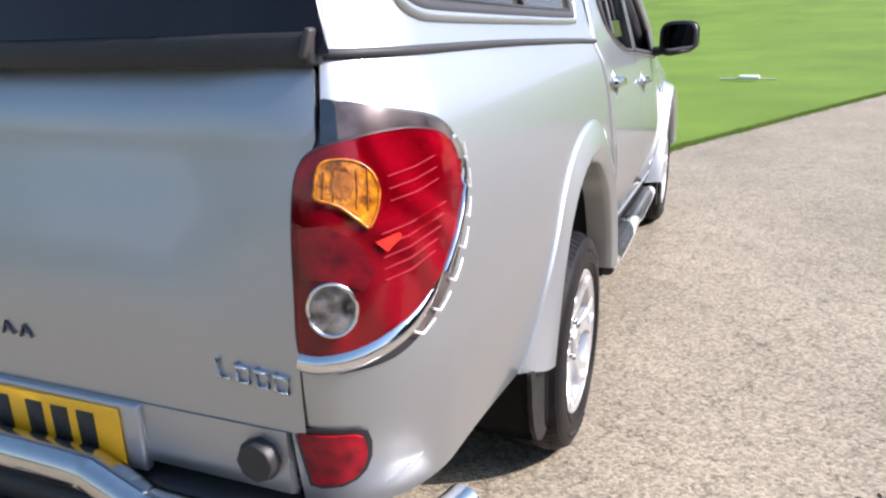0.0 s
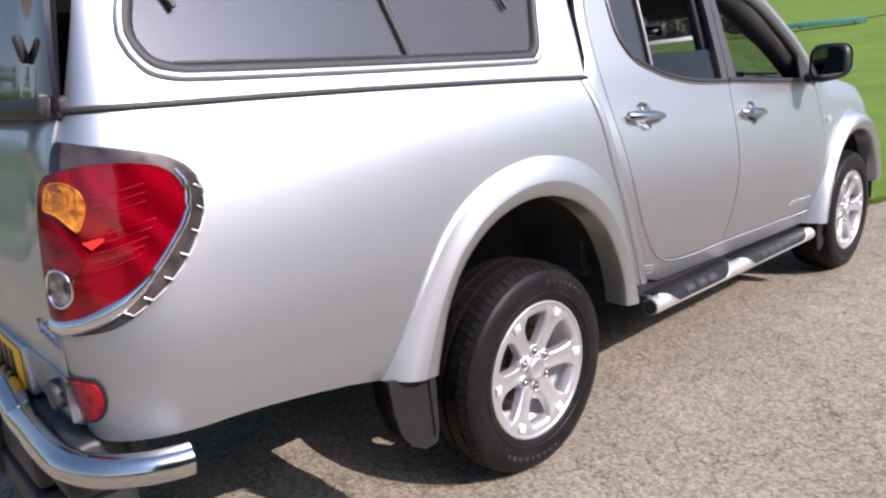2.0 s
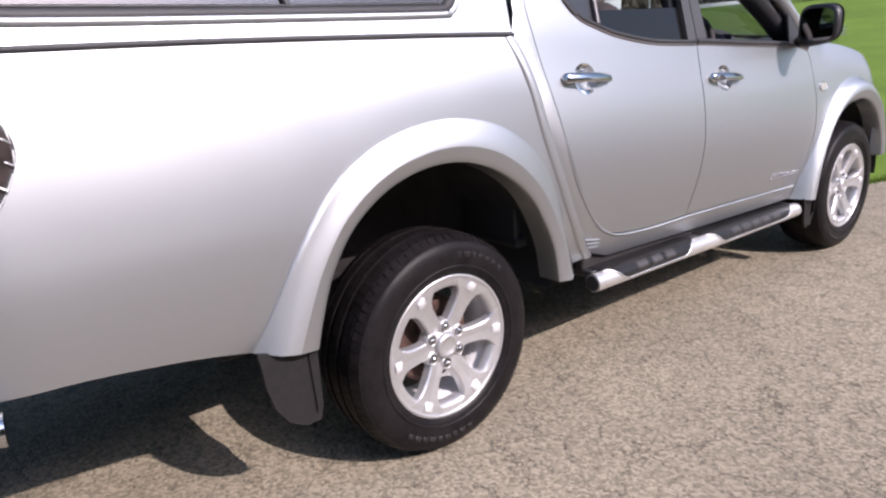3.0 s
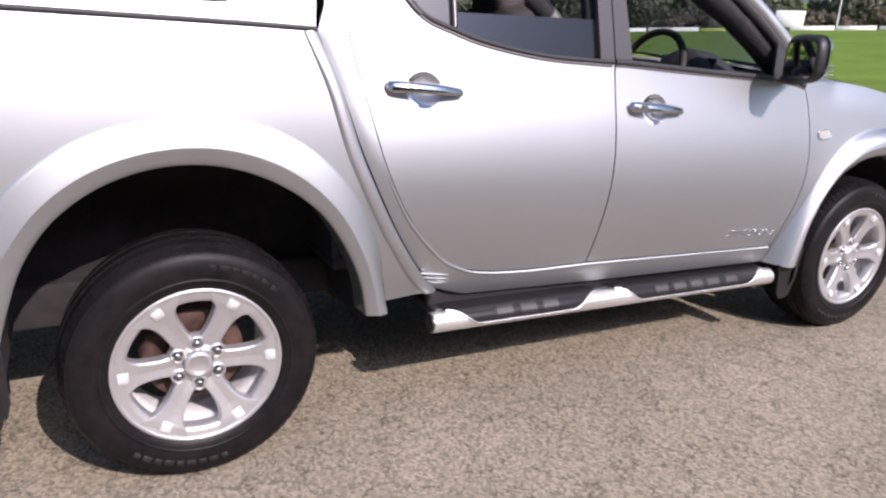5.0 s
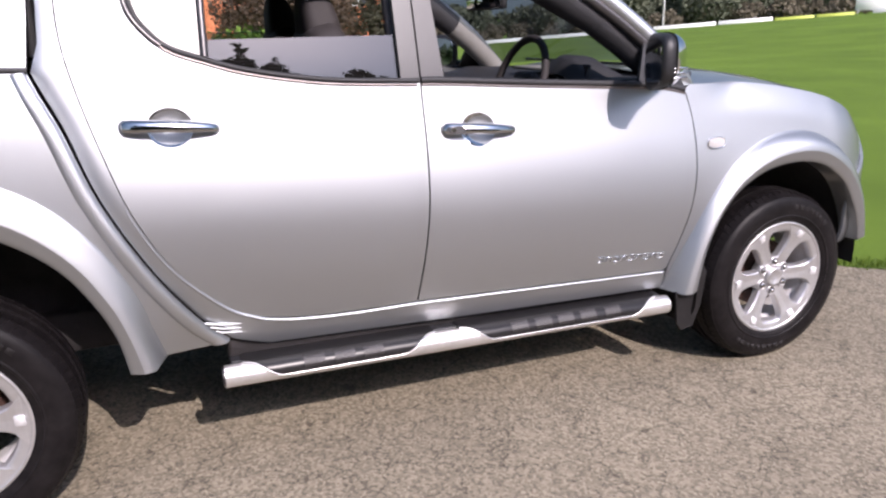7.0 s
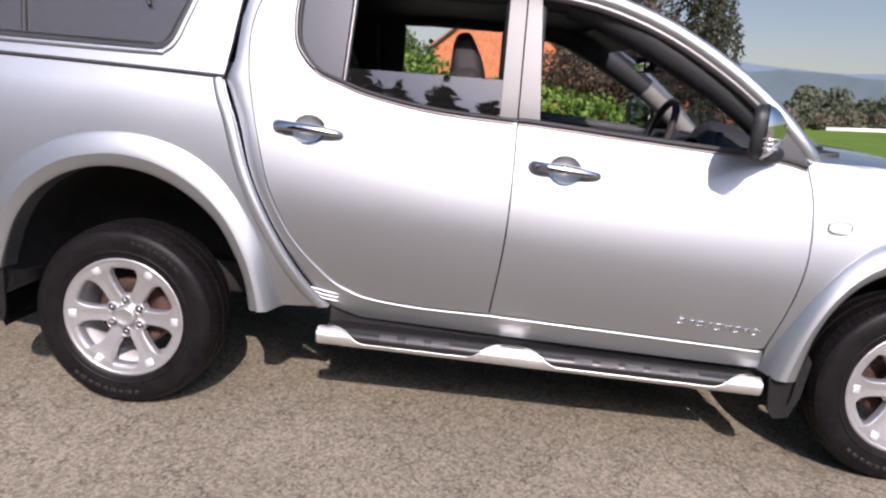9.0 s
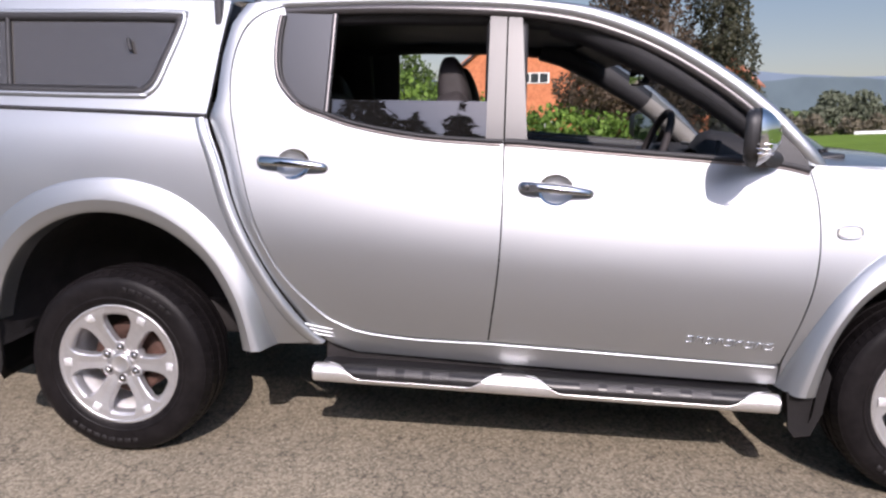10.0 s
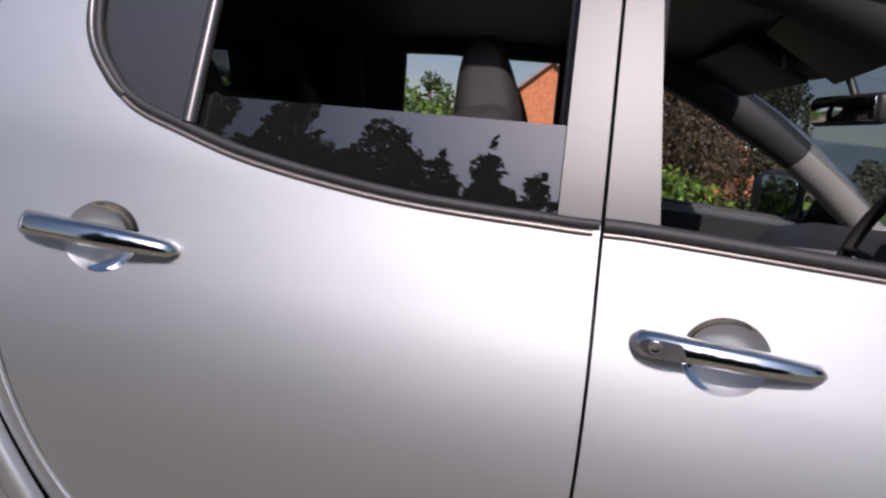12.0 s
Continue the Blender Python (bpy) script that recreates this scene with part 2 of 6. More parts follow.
def tube(path, r, n=14, caps=True, squash=None):
    """A round bar along the path; r may be a number or one radius a point."""
    P = [Vector(p) for p in path]
    rows = []
    up = Vector((0, 0, 1))
    for i, p in enumerate(P):
        d = (P[min(i + 1, len(P) - 1)] - P[max(i - 1, 0)]).normalized()
        if abs(d.dot(up)) > 0.97:
            a = Vector((1, 0, 0)).cross(d).normalized()
        else:
            a = d.cross(up).normalized()
        b = a.cross(d).normalized()
        rr = r[i] if isinstance(r, (list, tuple)) else r
        rows.append([p + (a * math.cos(t) + b * math.sin(t) * (squash or 1)) * rr for t in (2 * math.pi * k / n for k in range(n))])
    bm = loft(rows, closed_v=True)
    if caps:
        bm.verts.ensure_lookup_table()
        for r0 in (0, len(rows) - 1):
            spots = [bm.verts[r0 * n + k].co.copy() for k in range(n)]
            ring = [bm.verts.new(c) for c in spots]
            try:
                bm.faces.new(ring if r0 else ring[::-1])
            except ValueError:
                pass
            bm.verts.ensure_lookup_table()
    bmesh.ops.recalc_face_normals(bm, faces=bm.faces)
    return bm


def box(size, at=(0, 0, 0), bevel=0.004, rot=None, segs=2):
    bm = bmesh.new()
    bmesh.ops.create_cube(bm, size=1)
    bmesh.ops.scale(bm, vec=size, verts=bm.verts)
    if bevel:
        bmesh.ops.bevel(bm, geom=list(bm.edges), offset=min(bevel, min(size) * 0.45), segments=segs, profile=0.5, affect="EDGES")
    m = Matrix.Translation(at) @ (rot.to_4x4() if rot is not None else Matrix())
    bmesh.ops.transform(bm, matrix=m, verts=bm.verts)
    return bm


def join(*bms):
    """One bmesh out of several."""
    out = bmesh.new()
    for b in bms:
        me = bpy.data.meshes.new("tmp")
        b.to_mesh(me)
        b.free()
        out.from_mesh(me)
        bpy.data.meshes.remove(me)
    return out


def spin(profile, n=48, axis="x", at=(0, 0, 0), sign=1):
    """Turn a profile of (along the axis, radius) about the x axis."""
    rows = []
    for k in range(n):
        t = 2 * math.pi * k / n
        rows.append([Vector(at) + Vector((a * sign, r * math.cos(t), r * math.sin(t))) for a, r in profile])
    bm = loft(rows, closed_u=True)
    bmesh.ops.recalc_face_normals(bm, faces=bm.faces)
    return bm


# ---------------------------------------------------------------- ground
def smooth01(v, a, b):
    s = max(0.0, min(1.0, (v - a) / (b - a)))
    return s * s * (3 - 2 * s)


def lie(x, y):
    """Height of the land: the drive is the level, the field lies gently askew to it."""
    d = math.hypot(x, y - 2)
    far = 0.024 * x + 0.0537 * y
    hill = 26 * smooth01(d, 260, 900) * (0.6 + 0.5 * noise.noise((x * 0.003, y * 0.003, 3.0)))
    return 0.018 + far * smooth01(d, 7, 60) - 1.1 * smooth01(d, 62, 100) + hill


EDGE = smooth_line([(-30, -9), (-16, -1.2), (-7, 2.5), (-2.5, 3.75), (-0.6, 4.12), (0.15, 4.38), (0.42, 5.0), (0.74, 5.95), (1.36, 7.3), (3.8, 12.4), (9, 22), (22, 46)], 6)


def ground_materials():
    g = mat("mown_grass", (0.080, 0.136, 0.016), 0.8, 0.0, 0.16, 60, 0.8, 90, spec=0.15, second=(0.112, 0.180, 0.023), big=0.35)
    a = mat("tar_and_chip", (0.15, 0.135, 0.115), 0.85, 0.0, 0.1, 120, spec=0.25)
    t = a.node_tree
    b = t.nodes["Principled BSDF"]
    tc = t.nodes["Texture Coordinate"]
    vor = t.nodes.new("ShaderNodeTexVoronoi")
    vor.inputs["Scale"].default_value = 95
    big = t.nodes.new("ShaderNodeTexNoise")
    big.inputs["Scale"].default_value, big.inputs["Detail"].default_value = 1.1, 6
    ramp = t.nodes.new("ShaderNodeValToRGB")
    e = ramp.color_ramp.elements
    e[0].position, e[0].color = 0.0, (0.132, 0.113, 0.083, 1)
    e[1].position, e[1].color = 1.0, (0.302, 0.262, 0.196, 1)
    m1 = ramp.color_ramp.elements.new(0.5)
    m1.color = (0.219, 0.188, 0.139, 1)
    mul = t.nodes.new("ShaderNodeMix")
    mul.data_type, mul.blend_type = "RGBA", "MULTIPLY"
    mul.inputs[0].default_value = 1.0
    shade = t.nodes.new("ShaderNodeMapRange")
    shade.inputs[1].default_value, shade.inputs[2].default_value = 0.3, 0.7
    shade.inputs[3].default_value, shade.inputs[4].default_value = 0.89, 1.13
    sep = t.nodes.new("ShaderNodeSeparateColor")
    t.links.new(tc.outputs["Object"], vor.inputs["Vector"])
    t.links.new(tc.outputs["Object"], big.inputs["Vector"])
    t.links.new(vor.outputs["Color"], sep.inputs[0])
    t.links.new(sep.outputs[0], ramp.inputs[0])
    t.links.new(big.outputs[0], shade.inputs[0])
    t.links.new(ramp.outputs[0], mul.inputs[6])
    t.links.new(shade.outputs[0], mul.inputs[7])
    # tar showing in pits between the chips, and fine wandering cracks
    pit, warp, crack = t.nodes.new("ShaderNodeTexNoise"), t.nodes.new("ShaderNodeTexNoise"), t.nodes.new("ShaderNodeTexVoronoi")
    pit.inputs["Scale"].default_value, pit.inputs["Detail"].default_value = 42, 3
    warp.inputs["Scale"].default_value, warp.inputs["Detail"].default_value = 14, 4
    crack.feature = "DISTANCE_TO_EDGE"
    crack.inputs["Scale"].default_value = 5.5
    shift, pr, cr, low, tar = (t.nodes.new(n) for n in ("ShaderNodeMix", "ShaderNodeMapRange", "ShaderNodeMapRange", "ShaderNodeMath", "ShaderNodeMix"))
    shift.data_type, shift.inputs[0].default_value = "RGBA", 0.16
    pr.inputs[1].default_value, pr.inputs[2].default_value, pr.inputs[3].default_value, pr.inputs[4].default_value = 0.60, 0.72, 1.03, 0.55
    cr.inputs[1].default_value, cr.inputs[2].default_value, cr.inputs[3].default_value, cr.inputs[4].default_value = 0.0, 0.026, 0.45, 1.0
    low.operation = "MINIMUM"
    tar.data_type, tar.blend_type, tar.inputs[0].default_value = "RGBA", "MULTIPLY", 1.0
    t.links.new(tc.outputs["Object"], pit.inputs["Vector"])
    t.links.new(tc.outputs["Object"], warp.inputs["Vector"])
    t.links.new(tc.outputs["Object"], shift.inputs[6])
    t.links.new(warp.outputs["Color"], shift.inputs[7])
    t.links.new(shift.outputs[2], crack.inputs["Vector"])
    t.links.new(pit.outputs[0], pr.inputs[0])
    t.links.new(crack.outputs["Distance"], cr.inputs[0])
    t.links.new(pr.outputs[0], low.inputs[0])
    t.links.new(cr.outputs[0], low.inputs[1])
    t.links.new(mul.outputs[2], tar.inputs[6])
    t.links.new(low.outputs[0], tar.inputs[7])
    t.links.new(tar.outputs[2], b.inputs["Base Color"])
    bn = t.nodes.new("ShaderNodeBump")
    bn.inputs["Strength"].default_value, bn.inputs["Distance"].default_value = 0.55, 0.005
    bn.invert = True
    t.links.new(vor.outputs["Distance"], bn.inputs["Height"])
    t.links.new(bn.outputs[0], b.inputs["Normal"])
    return g, a


GRASS, CHIP = ground_materials()


def build_ground():
    bm = bmesh.new()
    rings = [0, 2, 4, 5, 6, 7.5, 9, 11, 14, 18, 23, 30, 40, 52, 66, 84, 105, 130, 170, 220, 280, 350, 450, 600, 800, 1100, 1600]
    n = 96
    V = []
    for r in rings:
        V.append([])
        for k in range(n):
            x, y = r * math.cos(2 * math.pi * k / n), 2 + r * math.sin(2 * math.pi * k / n)
            V[-1].append(bm.verts.new((x, y, lie(x, y) - 0.035 * (1 - smooth01(r, 30, 50)))))
    for i in range(len(rings) - 1):
        for k in range(n):
            f = [V[i][k], V[i + 1][k], V[i + 1][(k + 1) % n], V[i][(k + 1) % n]]
            if i == 0:
                f = f[:3] if k % n else f[:3]
            try:
                bm.faces.new(f)
            except ValueError:
                pass
    bmesh.ops.remove_doubles(bm, verts=bm.verts, dist=0.0005)
    bmesh.ops.recalc_face_normals(bm, faces=bm.faces)
    tagged(part("ground", bm, GRASS), "wide mown grass field reaching the far hills", "ground", kind="structure")
    # the drive: a sheet of tar and chippings bounded by the grass edge
    edge = [(x + 0.03 * noise.noise((x * 3, y * 3, 0)), y + 0.05 * noise.noise((x * 3, y * 3, 5))) for x, y in EDGE]
    poly = edge + [(30, 46), (36, -22), (-30, -22)]
    bm = panel(poly[::-1], lambda u, v: Vector((u, v, lie(u, v))), cell=1.0, thick=0.05)
    tagged(part("road", bm, CHIP), "pale tar and stone-chip surfaced driveway", "driveway", kind="structure")


build_ground()


# ---------------------------------------------------------------- the pickup: shared surfaces
truck = thing("pickup_truck", (0, 1.2, 0), "silver double-cab pickup truck with a silver hardtop canopy", "pickup truck")

DOOR_OFF = soft_curve([(0.38, 0.118), (0.44, 0.088), (0.50, 0.065), (0.58, 0.042), (0.68, 0.018), (0.78, 0.004), (0.86, 0.0), (0.95, 0.006), (1.04, 0.020), (1.12, 0.037), (1.20, 0.054), (1.27, 0.068), (1.36, 0.092), (1.50, 0.132), (1.66, 0.180), (1.74, 0.210)])
BED_OFF = soft_curve([(0.50, 0.075), (0.58, 0.045), (0.66, 0.025), (0.78, 0.008), (0.88, 0.0), (0.97, 0.001), (1.05, 0.0045), (1.13, 0.0110), (1.20, 0.020), (1.27, 0.036), (1.33, 0.062), (1.37, 0.080), (1.42, 0.096), (1.60, 0.16), (1.76, 0.22)])
WIDTH = soft_curve([(-1.3, 0.885), (-0.6, 0.888), (0.1, 0.886), (0.36, 0.884), (0.7, 0.884), (1.0, 0.884), (2.2, 0.880), (2.6, 0.872), (3.1, 0.866), (3.5, 0.855)])
RC, RX, RY, RL = -1.12, 0.17, 0.25, 0.333
FC, FX, FY, FL = 3.25, 0.46, 0.46, 0.722


def plan(u):
    """Foot of the side wall in plan, and its outward direction, along the body from tail to nose."""
    if u < RC:
        w = WIDTH(-1.12)
        t = (RC - u) / RL * math.pi / 2
        if t > math.pi / 2:
            return Vector((w - RX - (RC - RL - u), RC - RY, 0)), Vector((0, -1, 0))
        return Vector((w - RX + RX * math.cos(t), RC - RY * math.sin(t), 0)), Vector((RY * math.cos(t), -RX * math.sin(t), 0)).normalized()
    if u > FC:
        w = WIDTH(FC)
        t = (u - FC) / FL * math.pi / 2
        if t > math.pi / 2:
            return Vector((w - FX - (u - FC - FL), FC + FY, 0)), Vector((0, 1, 0))
        return Vector((w - FX + FX * math.cos(t), FC + FY * math.sin(t), 0)), Vector((FY * math.cos(t), FX * math.sin(t), 0)).normalized()
    return Vector((WIDTH(u), u, 0)), Vector((1, 0, 0))


def side(off, slope, sx):
    def f(u, v):
        p, n = plan(u)
        d = off(v + slope * (max(0.4, min(3.2, u)) - 1.5))
        q = p - n * d
        return Vector((q.x * sx, q.y, v))
    return f


CUPS = ((0.703, 1.168), (1.641, 1.097))
CUP_A, CUP_B = 0.062, 0.054


def cup_rim(yc, zc, n=40):
    return [(yc + CUP_A * math.sin(2 * math.pi * k / n), zc + CUP_B * math.cos(2 * math.pi * k / n)) for k in range(n)]


def cup_gap(at):
    return (at[0] - CUP_A * 1.2, at[0] + CUP_A * 1.2, at[1] - CUP_B * 1.2, at[1] + CUP_B * 1.2)


def cup_skin(surf, at, s):
    """The door skin between the square opening left in its sheet and the oval rim of the cup."""
    yc, zc = at
    rows = [[], [], []]
    for y, z in cup_rim(yc, zc):
        dy, dz = y - yc, z - zc
        k = 1.2 * min(CUP_A / max(1e-9, abs(dy)), CUP_B / max(1e-9, abs(dz)))
        for r, f in zip(rows, (1.0, 0.5, 0.0)):
            r.append(surf(yc + dy * (1 + (k - 1) * f), zc + dz * (1 + (k - 1) * f)))
    return loft(rows[::-1], closed_v=True, flip=(s > 0))


def cup(surf, yc, zc, s):
    """A crisp-edged hollow pressed into the door skin."""
    rows = []
    for q, dep in ((1.0, 0.0), (0.97, 0.0015), (0.92, 0.0045), (0.83, 0.0095), (0.68, 0.0150), (0.45, 0.0190), (0.15, 0.0205), (0.02, 0.0205)):
        rows.append([surf(yc + (y - yc) * q, zc + (z - zc) * q) - Vector((dep * s, 0, 0)) for y, z in cup_rim(yc, zc)])
    return loft(rows, closed_v=True, flip=(s > 0))


CAB, BED = {s: side(DOOR_OFF, 0.07, s) for s in (1, -1)}, {s: side(BED_OFF, 0.0, s) for s in (1, -1)}


def sidepart(name, outline, s, material, parent, label="", surf=None, **kw):
    return part(name, panel(outline, (surf or CAB)[s], flip=(s < 0), **kw), material, parent, label)


GAP = smooth_line([(0.378, 1.327), (0.40, 1.27), (0.44, 1.17), (0.50, 0.98), (0.61, 0.75), (0.725, 0.57), (0.80, 0.49)], 5)
DOOR_REAR = smooth_line([(0.90, 0.562), (0.81, 0.61), (0.67, 0.76), (0.58, 0.93), (0.53, 1.09), (0.487, 1.26), (0.464, 1.40), (0.466, 1.53), (0.50, 1.64), (0.56, 1.70), (0.64, 1.728)], 5)
DOOR_FOOT = smooth_line([(1.417, 0.528), (1.17, 0.530), (1.0, 0.543), (0.90, 0.562)], 5)
SPLIT = smooth_line([(1.455, 1.262), (1.455, 1.01), (1.446, 0.80), (1.417, 0.528)], 6)
BELT_R = smooth_line([(0.65, 1.715), (0.640, 1.66), (0.634, 1.57), (0.646, 1.475), (0.688, 1.412), (0.73, 1.378), (0.80, 1.352), (0.93, 1.313), (1.15, 1.277), (1.39, 1.262), (1.452, 1.26)], 5)
BELT_F = smooth_line([(1.458, 1.26), (1.54, 1.257), (1.86, 1.235), (2.30, 1.208), (2.42, 1.197), (2.495, 1.18)], 4)
DOOR_FRONT = smooth_line([(2.495, 1.18), (2.525, 1.07), (2.535, 0.90), (2.515, 0.73), (2.455, 0.495)], 6)


def flare_lines(rear):
    """Outer and inner edges (y, z) of a wheel-arch flare."""
    if rear:
        outer = [(-0.645, 0.575), (-0.585, 0.68), (-0.50, 0.83), (-0.39, 0.965), (-0.25, 1.055), (-0.09, 1.10), (0.08, 1.105), (0.245, 1.062), (0.38, 0.975), (0.48, 0.85), (0.553, 0.70), (0.585, 0.57), (0.61, 0.475)]
        inner = [(-0.475, 0.545), (-0.45, 0.63), (-0.405, 0.745), (-0.33, 0.85), (-0.22, 0.93), (-0.09, 0.973), (0.04, 0.978), (0.16, 0.95), (0.27, 0.895), (0.37, 0.81), (0.44, 0.70), (0.485, 0.59), (0.505, 0.475)]
    else:
        outer = [(2.455, 0.40), (2.485, 0.50), (2.53, 0.61), (2.605, 0.755), (2.70, 0.87), (2.82, 0.95), (2.96, 0.99), (3.10, 0.99), (3.22, 0.95), (3.33, 0.87), (3.40, 0.77), (3.44, 0.66), (3.46, 0.55)]
        inner = [(2.565, 0.40), (2.58, 0.48), (2.605, 0.585), (2.66, 0.70), (2.74, 0.79), (2.85, 0.85), (2.96, 0.873), (3.08, 0.872), (3.19, 0.84), (3.29, 0.77), (3.36, 0.67), (3.40, 0.58), (3.415, 0.50)]
    return smooth_line(outer, 4), smooth_line(inner, 4)


def on(surf, u, v, d=0.0):
    """A point d metres proud of a body surface."""
    p, n = normal_of(surf, u, v)
    if n.x * p.x < 0 and abs(n.x) > 0.05:
        n = -n
    return p + n * d


GAP_U = soft_curve(sorted([(v, u) for u, v in GAP] + [(1.40, 0.392), (1.55, 0.405), (1.67, 0.432), (1.75, 0.49)]))


def rolled(surf, s, way, deep, wide):
    """A body side whose edge turns in towards the gap between cab and cargo bed."""
    def f(u, v):
        p = surf(u, v)
        d = (u - GAP_U(v)) * way
        if 0.45 < v and d < wide:
            k = 1 - max(0.0, d) / wide
            p = p - Vector((deep * s * k ** 2.2, 0, 0))
        return p
    return f


def sill_bead(s):
    """Rolled edge of the door opening, fading as it climbs behind the door."""
    line = [(u - 0.010, v - 0.003) for u, v in DOOR_REAR[16:2:-1]] + [(0.89, 0.557)] + [(u, v - 0.011) for u, v in DOOR_FOOT[-2::-1]] + [(1.91, 0.499), (2.44, 0.477)]
    pts = []
    for u, v in line:
        p, n = normal_of(CAB[s], u, v)
        pts.append(p + (n if n.x * s > 0 else -n) * 0.0005)
    return tube(pts, [min(0.0065, 0.0012 + 0.0005 * k) for k in range(len(pts))], 8)


WING_TOP = soft_curve([(2.4, 1.205), (2.52, 1.197), (2.80, 1.190), (3.10, 1.148), (3.30, 1.098), (3.50, 1.020), (3.66, 0.945)])


def wing_skin(s):
    """Front wing: the body side, rolling inwards along its upper edge."""
    def f(u, v):
        p = CAB[s](u, v)
        k = max(0.0, v - WING_TOP(u) + 0.12) * smooth01(u, 2.50, 2.75)
        p.x -= s * 1.9 * k * k
        return p
    return f


def build_side(s):
    side_word = "offside" if s > 0 else "nearside"
    out_r, in_r = flare_lines(True)
    out_f, in_f = flare_lines(False)
    # cargo bed side, wrapping round to the tailgate
    shrink = [(y * 0.985, 0.5 + (z - 0.5) * 0.97) for y, z in out_r]
    tail = [(-1.490, 0.665), (-1.490, 0.800), (-1.4555, 0.8005)] + smooth_line([(-1.4555, 0.83), (-1.4555, 1.12), (-1.447, 1.19), (-1.432, 1.225), (-1.405, 1.243), (-1.392, 1.265), (-1.387, 1.31), (-1.385, 1.361)], 4)
    top = [(-1.385, 1.361), (-1.2, 1.361), (-0.65, 1.354), (0.0, 1.339), (0.375, 1.327)]
    foot = smooth_line([(-0.64, 0.575), (-0.80, 0.612), (-1.04, 0.648), (-1.25, 0.660), (-1.37, 0.662), (-1.490, 0.665)], 4)
    bed_front = [(y - 0.004, z) for y, z in GAP]
    outline = tail + top[1:-1] + bed_front + shrink[::-1] + foot[1:-1]
    bed = sidepart("bed_side", outline[::-1], s, SILVER, truck, surf={s: rolled(BED[s], s, -1, 0.010, 0.03)}, cell=0.018, thick=0.02)
    rows = []
    for k, (y, z) in enumerate(GAP):
        wide = 0.040 + 0.012 * k / (len(GAP) - 1)
        rows.append([on(BED[s], y - 0.003 - wide * q, z - 0.10 * wide * q, d) for q, d in ((1.0, -0.002), (0.97, 0.0045), (0.75, 0.0075), (0.45, 0.0085), (0.20, 0.006), (0.05, 0.0), (0.0, -0.014))])
    bm = loft(rows)
    bmesh.ops.recalc_face_normals(bm, faces=bm.faces)
    part("bed_edge", bm, SILVER, bed, "rolled front edge of the cargo bed")
    # cab quarter and sill
    cabout = [(y + 0.004, z) for y, z in GAP][::-1]
    quarter = cabout + [(0.408, 1.40), (0.420, 1.55), (0.448, 1.67), (0.50, 1.742), (0.62, 1.752)] + [(y - 0.006, z + 0.005) for y, z in DOOR_REAR[::-1]] + [(y, z - 0.008) for y, z in DOOR_FOOT[::-1]] + [(1.91, 0.504), (2.455, 0.482), (2.46, 0.405), (1.5, 0.432), (0.92, 0.452)]
    sidepart("cab_quarter", quarter, s, SILVER, truck, surf={s: rolled(CAB[s], s, 1, 0.014, 0.065)}, cell=0.0125, thick=0.02)
    # doors
    rear = SPLIT + DOOR_FOOT[1:] + DOOR_REAR[1:] + BELT_R[1:-1]
    skin = CAB
    grid = 0.02 if s > 0 else 0.03
    rd = sidepart("rear_door", [(y - 0.002, z) if (y, z) in SPLIT else (y - 0.001, z) for y, z in rear][::-1], s, SILVER, truck, surf=skin, cell=grid, thick=0.022, gap=cup_gap(CUPS[0]))
    fdo = [(y + 0.0035, z) for y, z in SPLIT[::-1]] + BELT_F[1:] + DOOR_FRONT[1:] + [(2.42, 0.488), (1.91, 0.510)]
    fd = sidepart("front_door", fdo[::-1], s, SILVER, truck, surf=skin, cell=grid, thick=0.022, gap=cup_gap(CUPS[1]))
    for door, (yc, zc) in zip((rd, fd), CUPS):
        part("handle_cup", join(cup_skin(CAB[s], (yc, zc), s), cup(CAB[s], yc, zc, s)), SILVER, door, "hollow behind the pull handle")
    part("sill_bead", sill_bead(s), SILVER, truck)
    # front wing
    wing = [(2.463, 0.495)] + [(y + 0.005, z) for y, z in DOOR_FRONT[::-1]][1:] + [(u, WING_TOP(u)) for u in (2.52 + 0.06 * k for k in range(20))] + [(3.66, 0.72), (3.47, 0.70)] + [(3.0 + (y - 3.0) * 0.985, 0.5 + (z - 0.5) * 0.97) for y, z in out_f[::-1]]
    sidepart("front_wing", wing[::-1], s, SILVER, truck, surf={s: wing_skin(s)}, cell=0.022, thick=0.02)
    # flares: crowned strip standing proud of the body
    for nm, (po, pi), surf in (("rear_flare", (out_r, in_r), BED), ("front_flare", (out_f, in_f), CAB)):
        rows = []
        for k, ((yo, zo), (yi, zi)) in enumerate(zip(po, pi)):
            xo = surf[1](yo, zo).x
            end = min(k, len(po) - 1 - k)
            crown = 0.018 if end > 6 else 0.010
            prof = [(0.0, xo - 0.010), (0.0, xo + 0.005), (0.03, xo + 0.0085), (0.10, 0.75 * xo + 0.25 * 0.905 + crown * 0.3), (0.32, 0.901), (0.50, 0.9085), (0.62, 0.911), (0.68, 0.9085), (0.86, 0.9005), (0.985, 0.894), (1.0, 0.891), (1.0, 0.865), (1.03, 0.80)]
            rows.append([Vector((x * s, yo + (yi - yo) * q, zo + (zi - zo) * q)) for q, x in prof])
        bm = join(loft([r[:2] for r in rows], flip=(s > 0)), loft([r[1:7] for r in rows], flip=(s > 0)), loft([r[6:] for r in rows], flip=(s > 0)))
        bmesh.ops.holes_fill(bm, edges=[], sides=0)
        part(nm, bm, SILVER, truck)
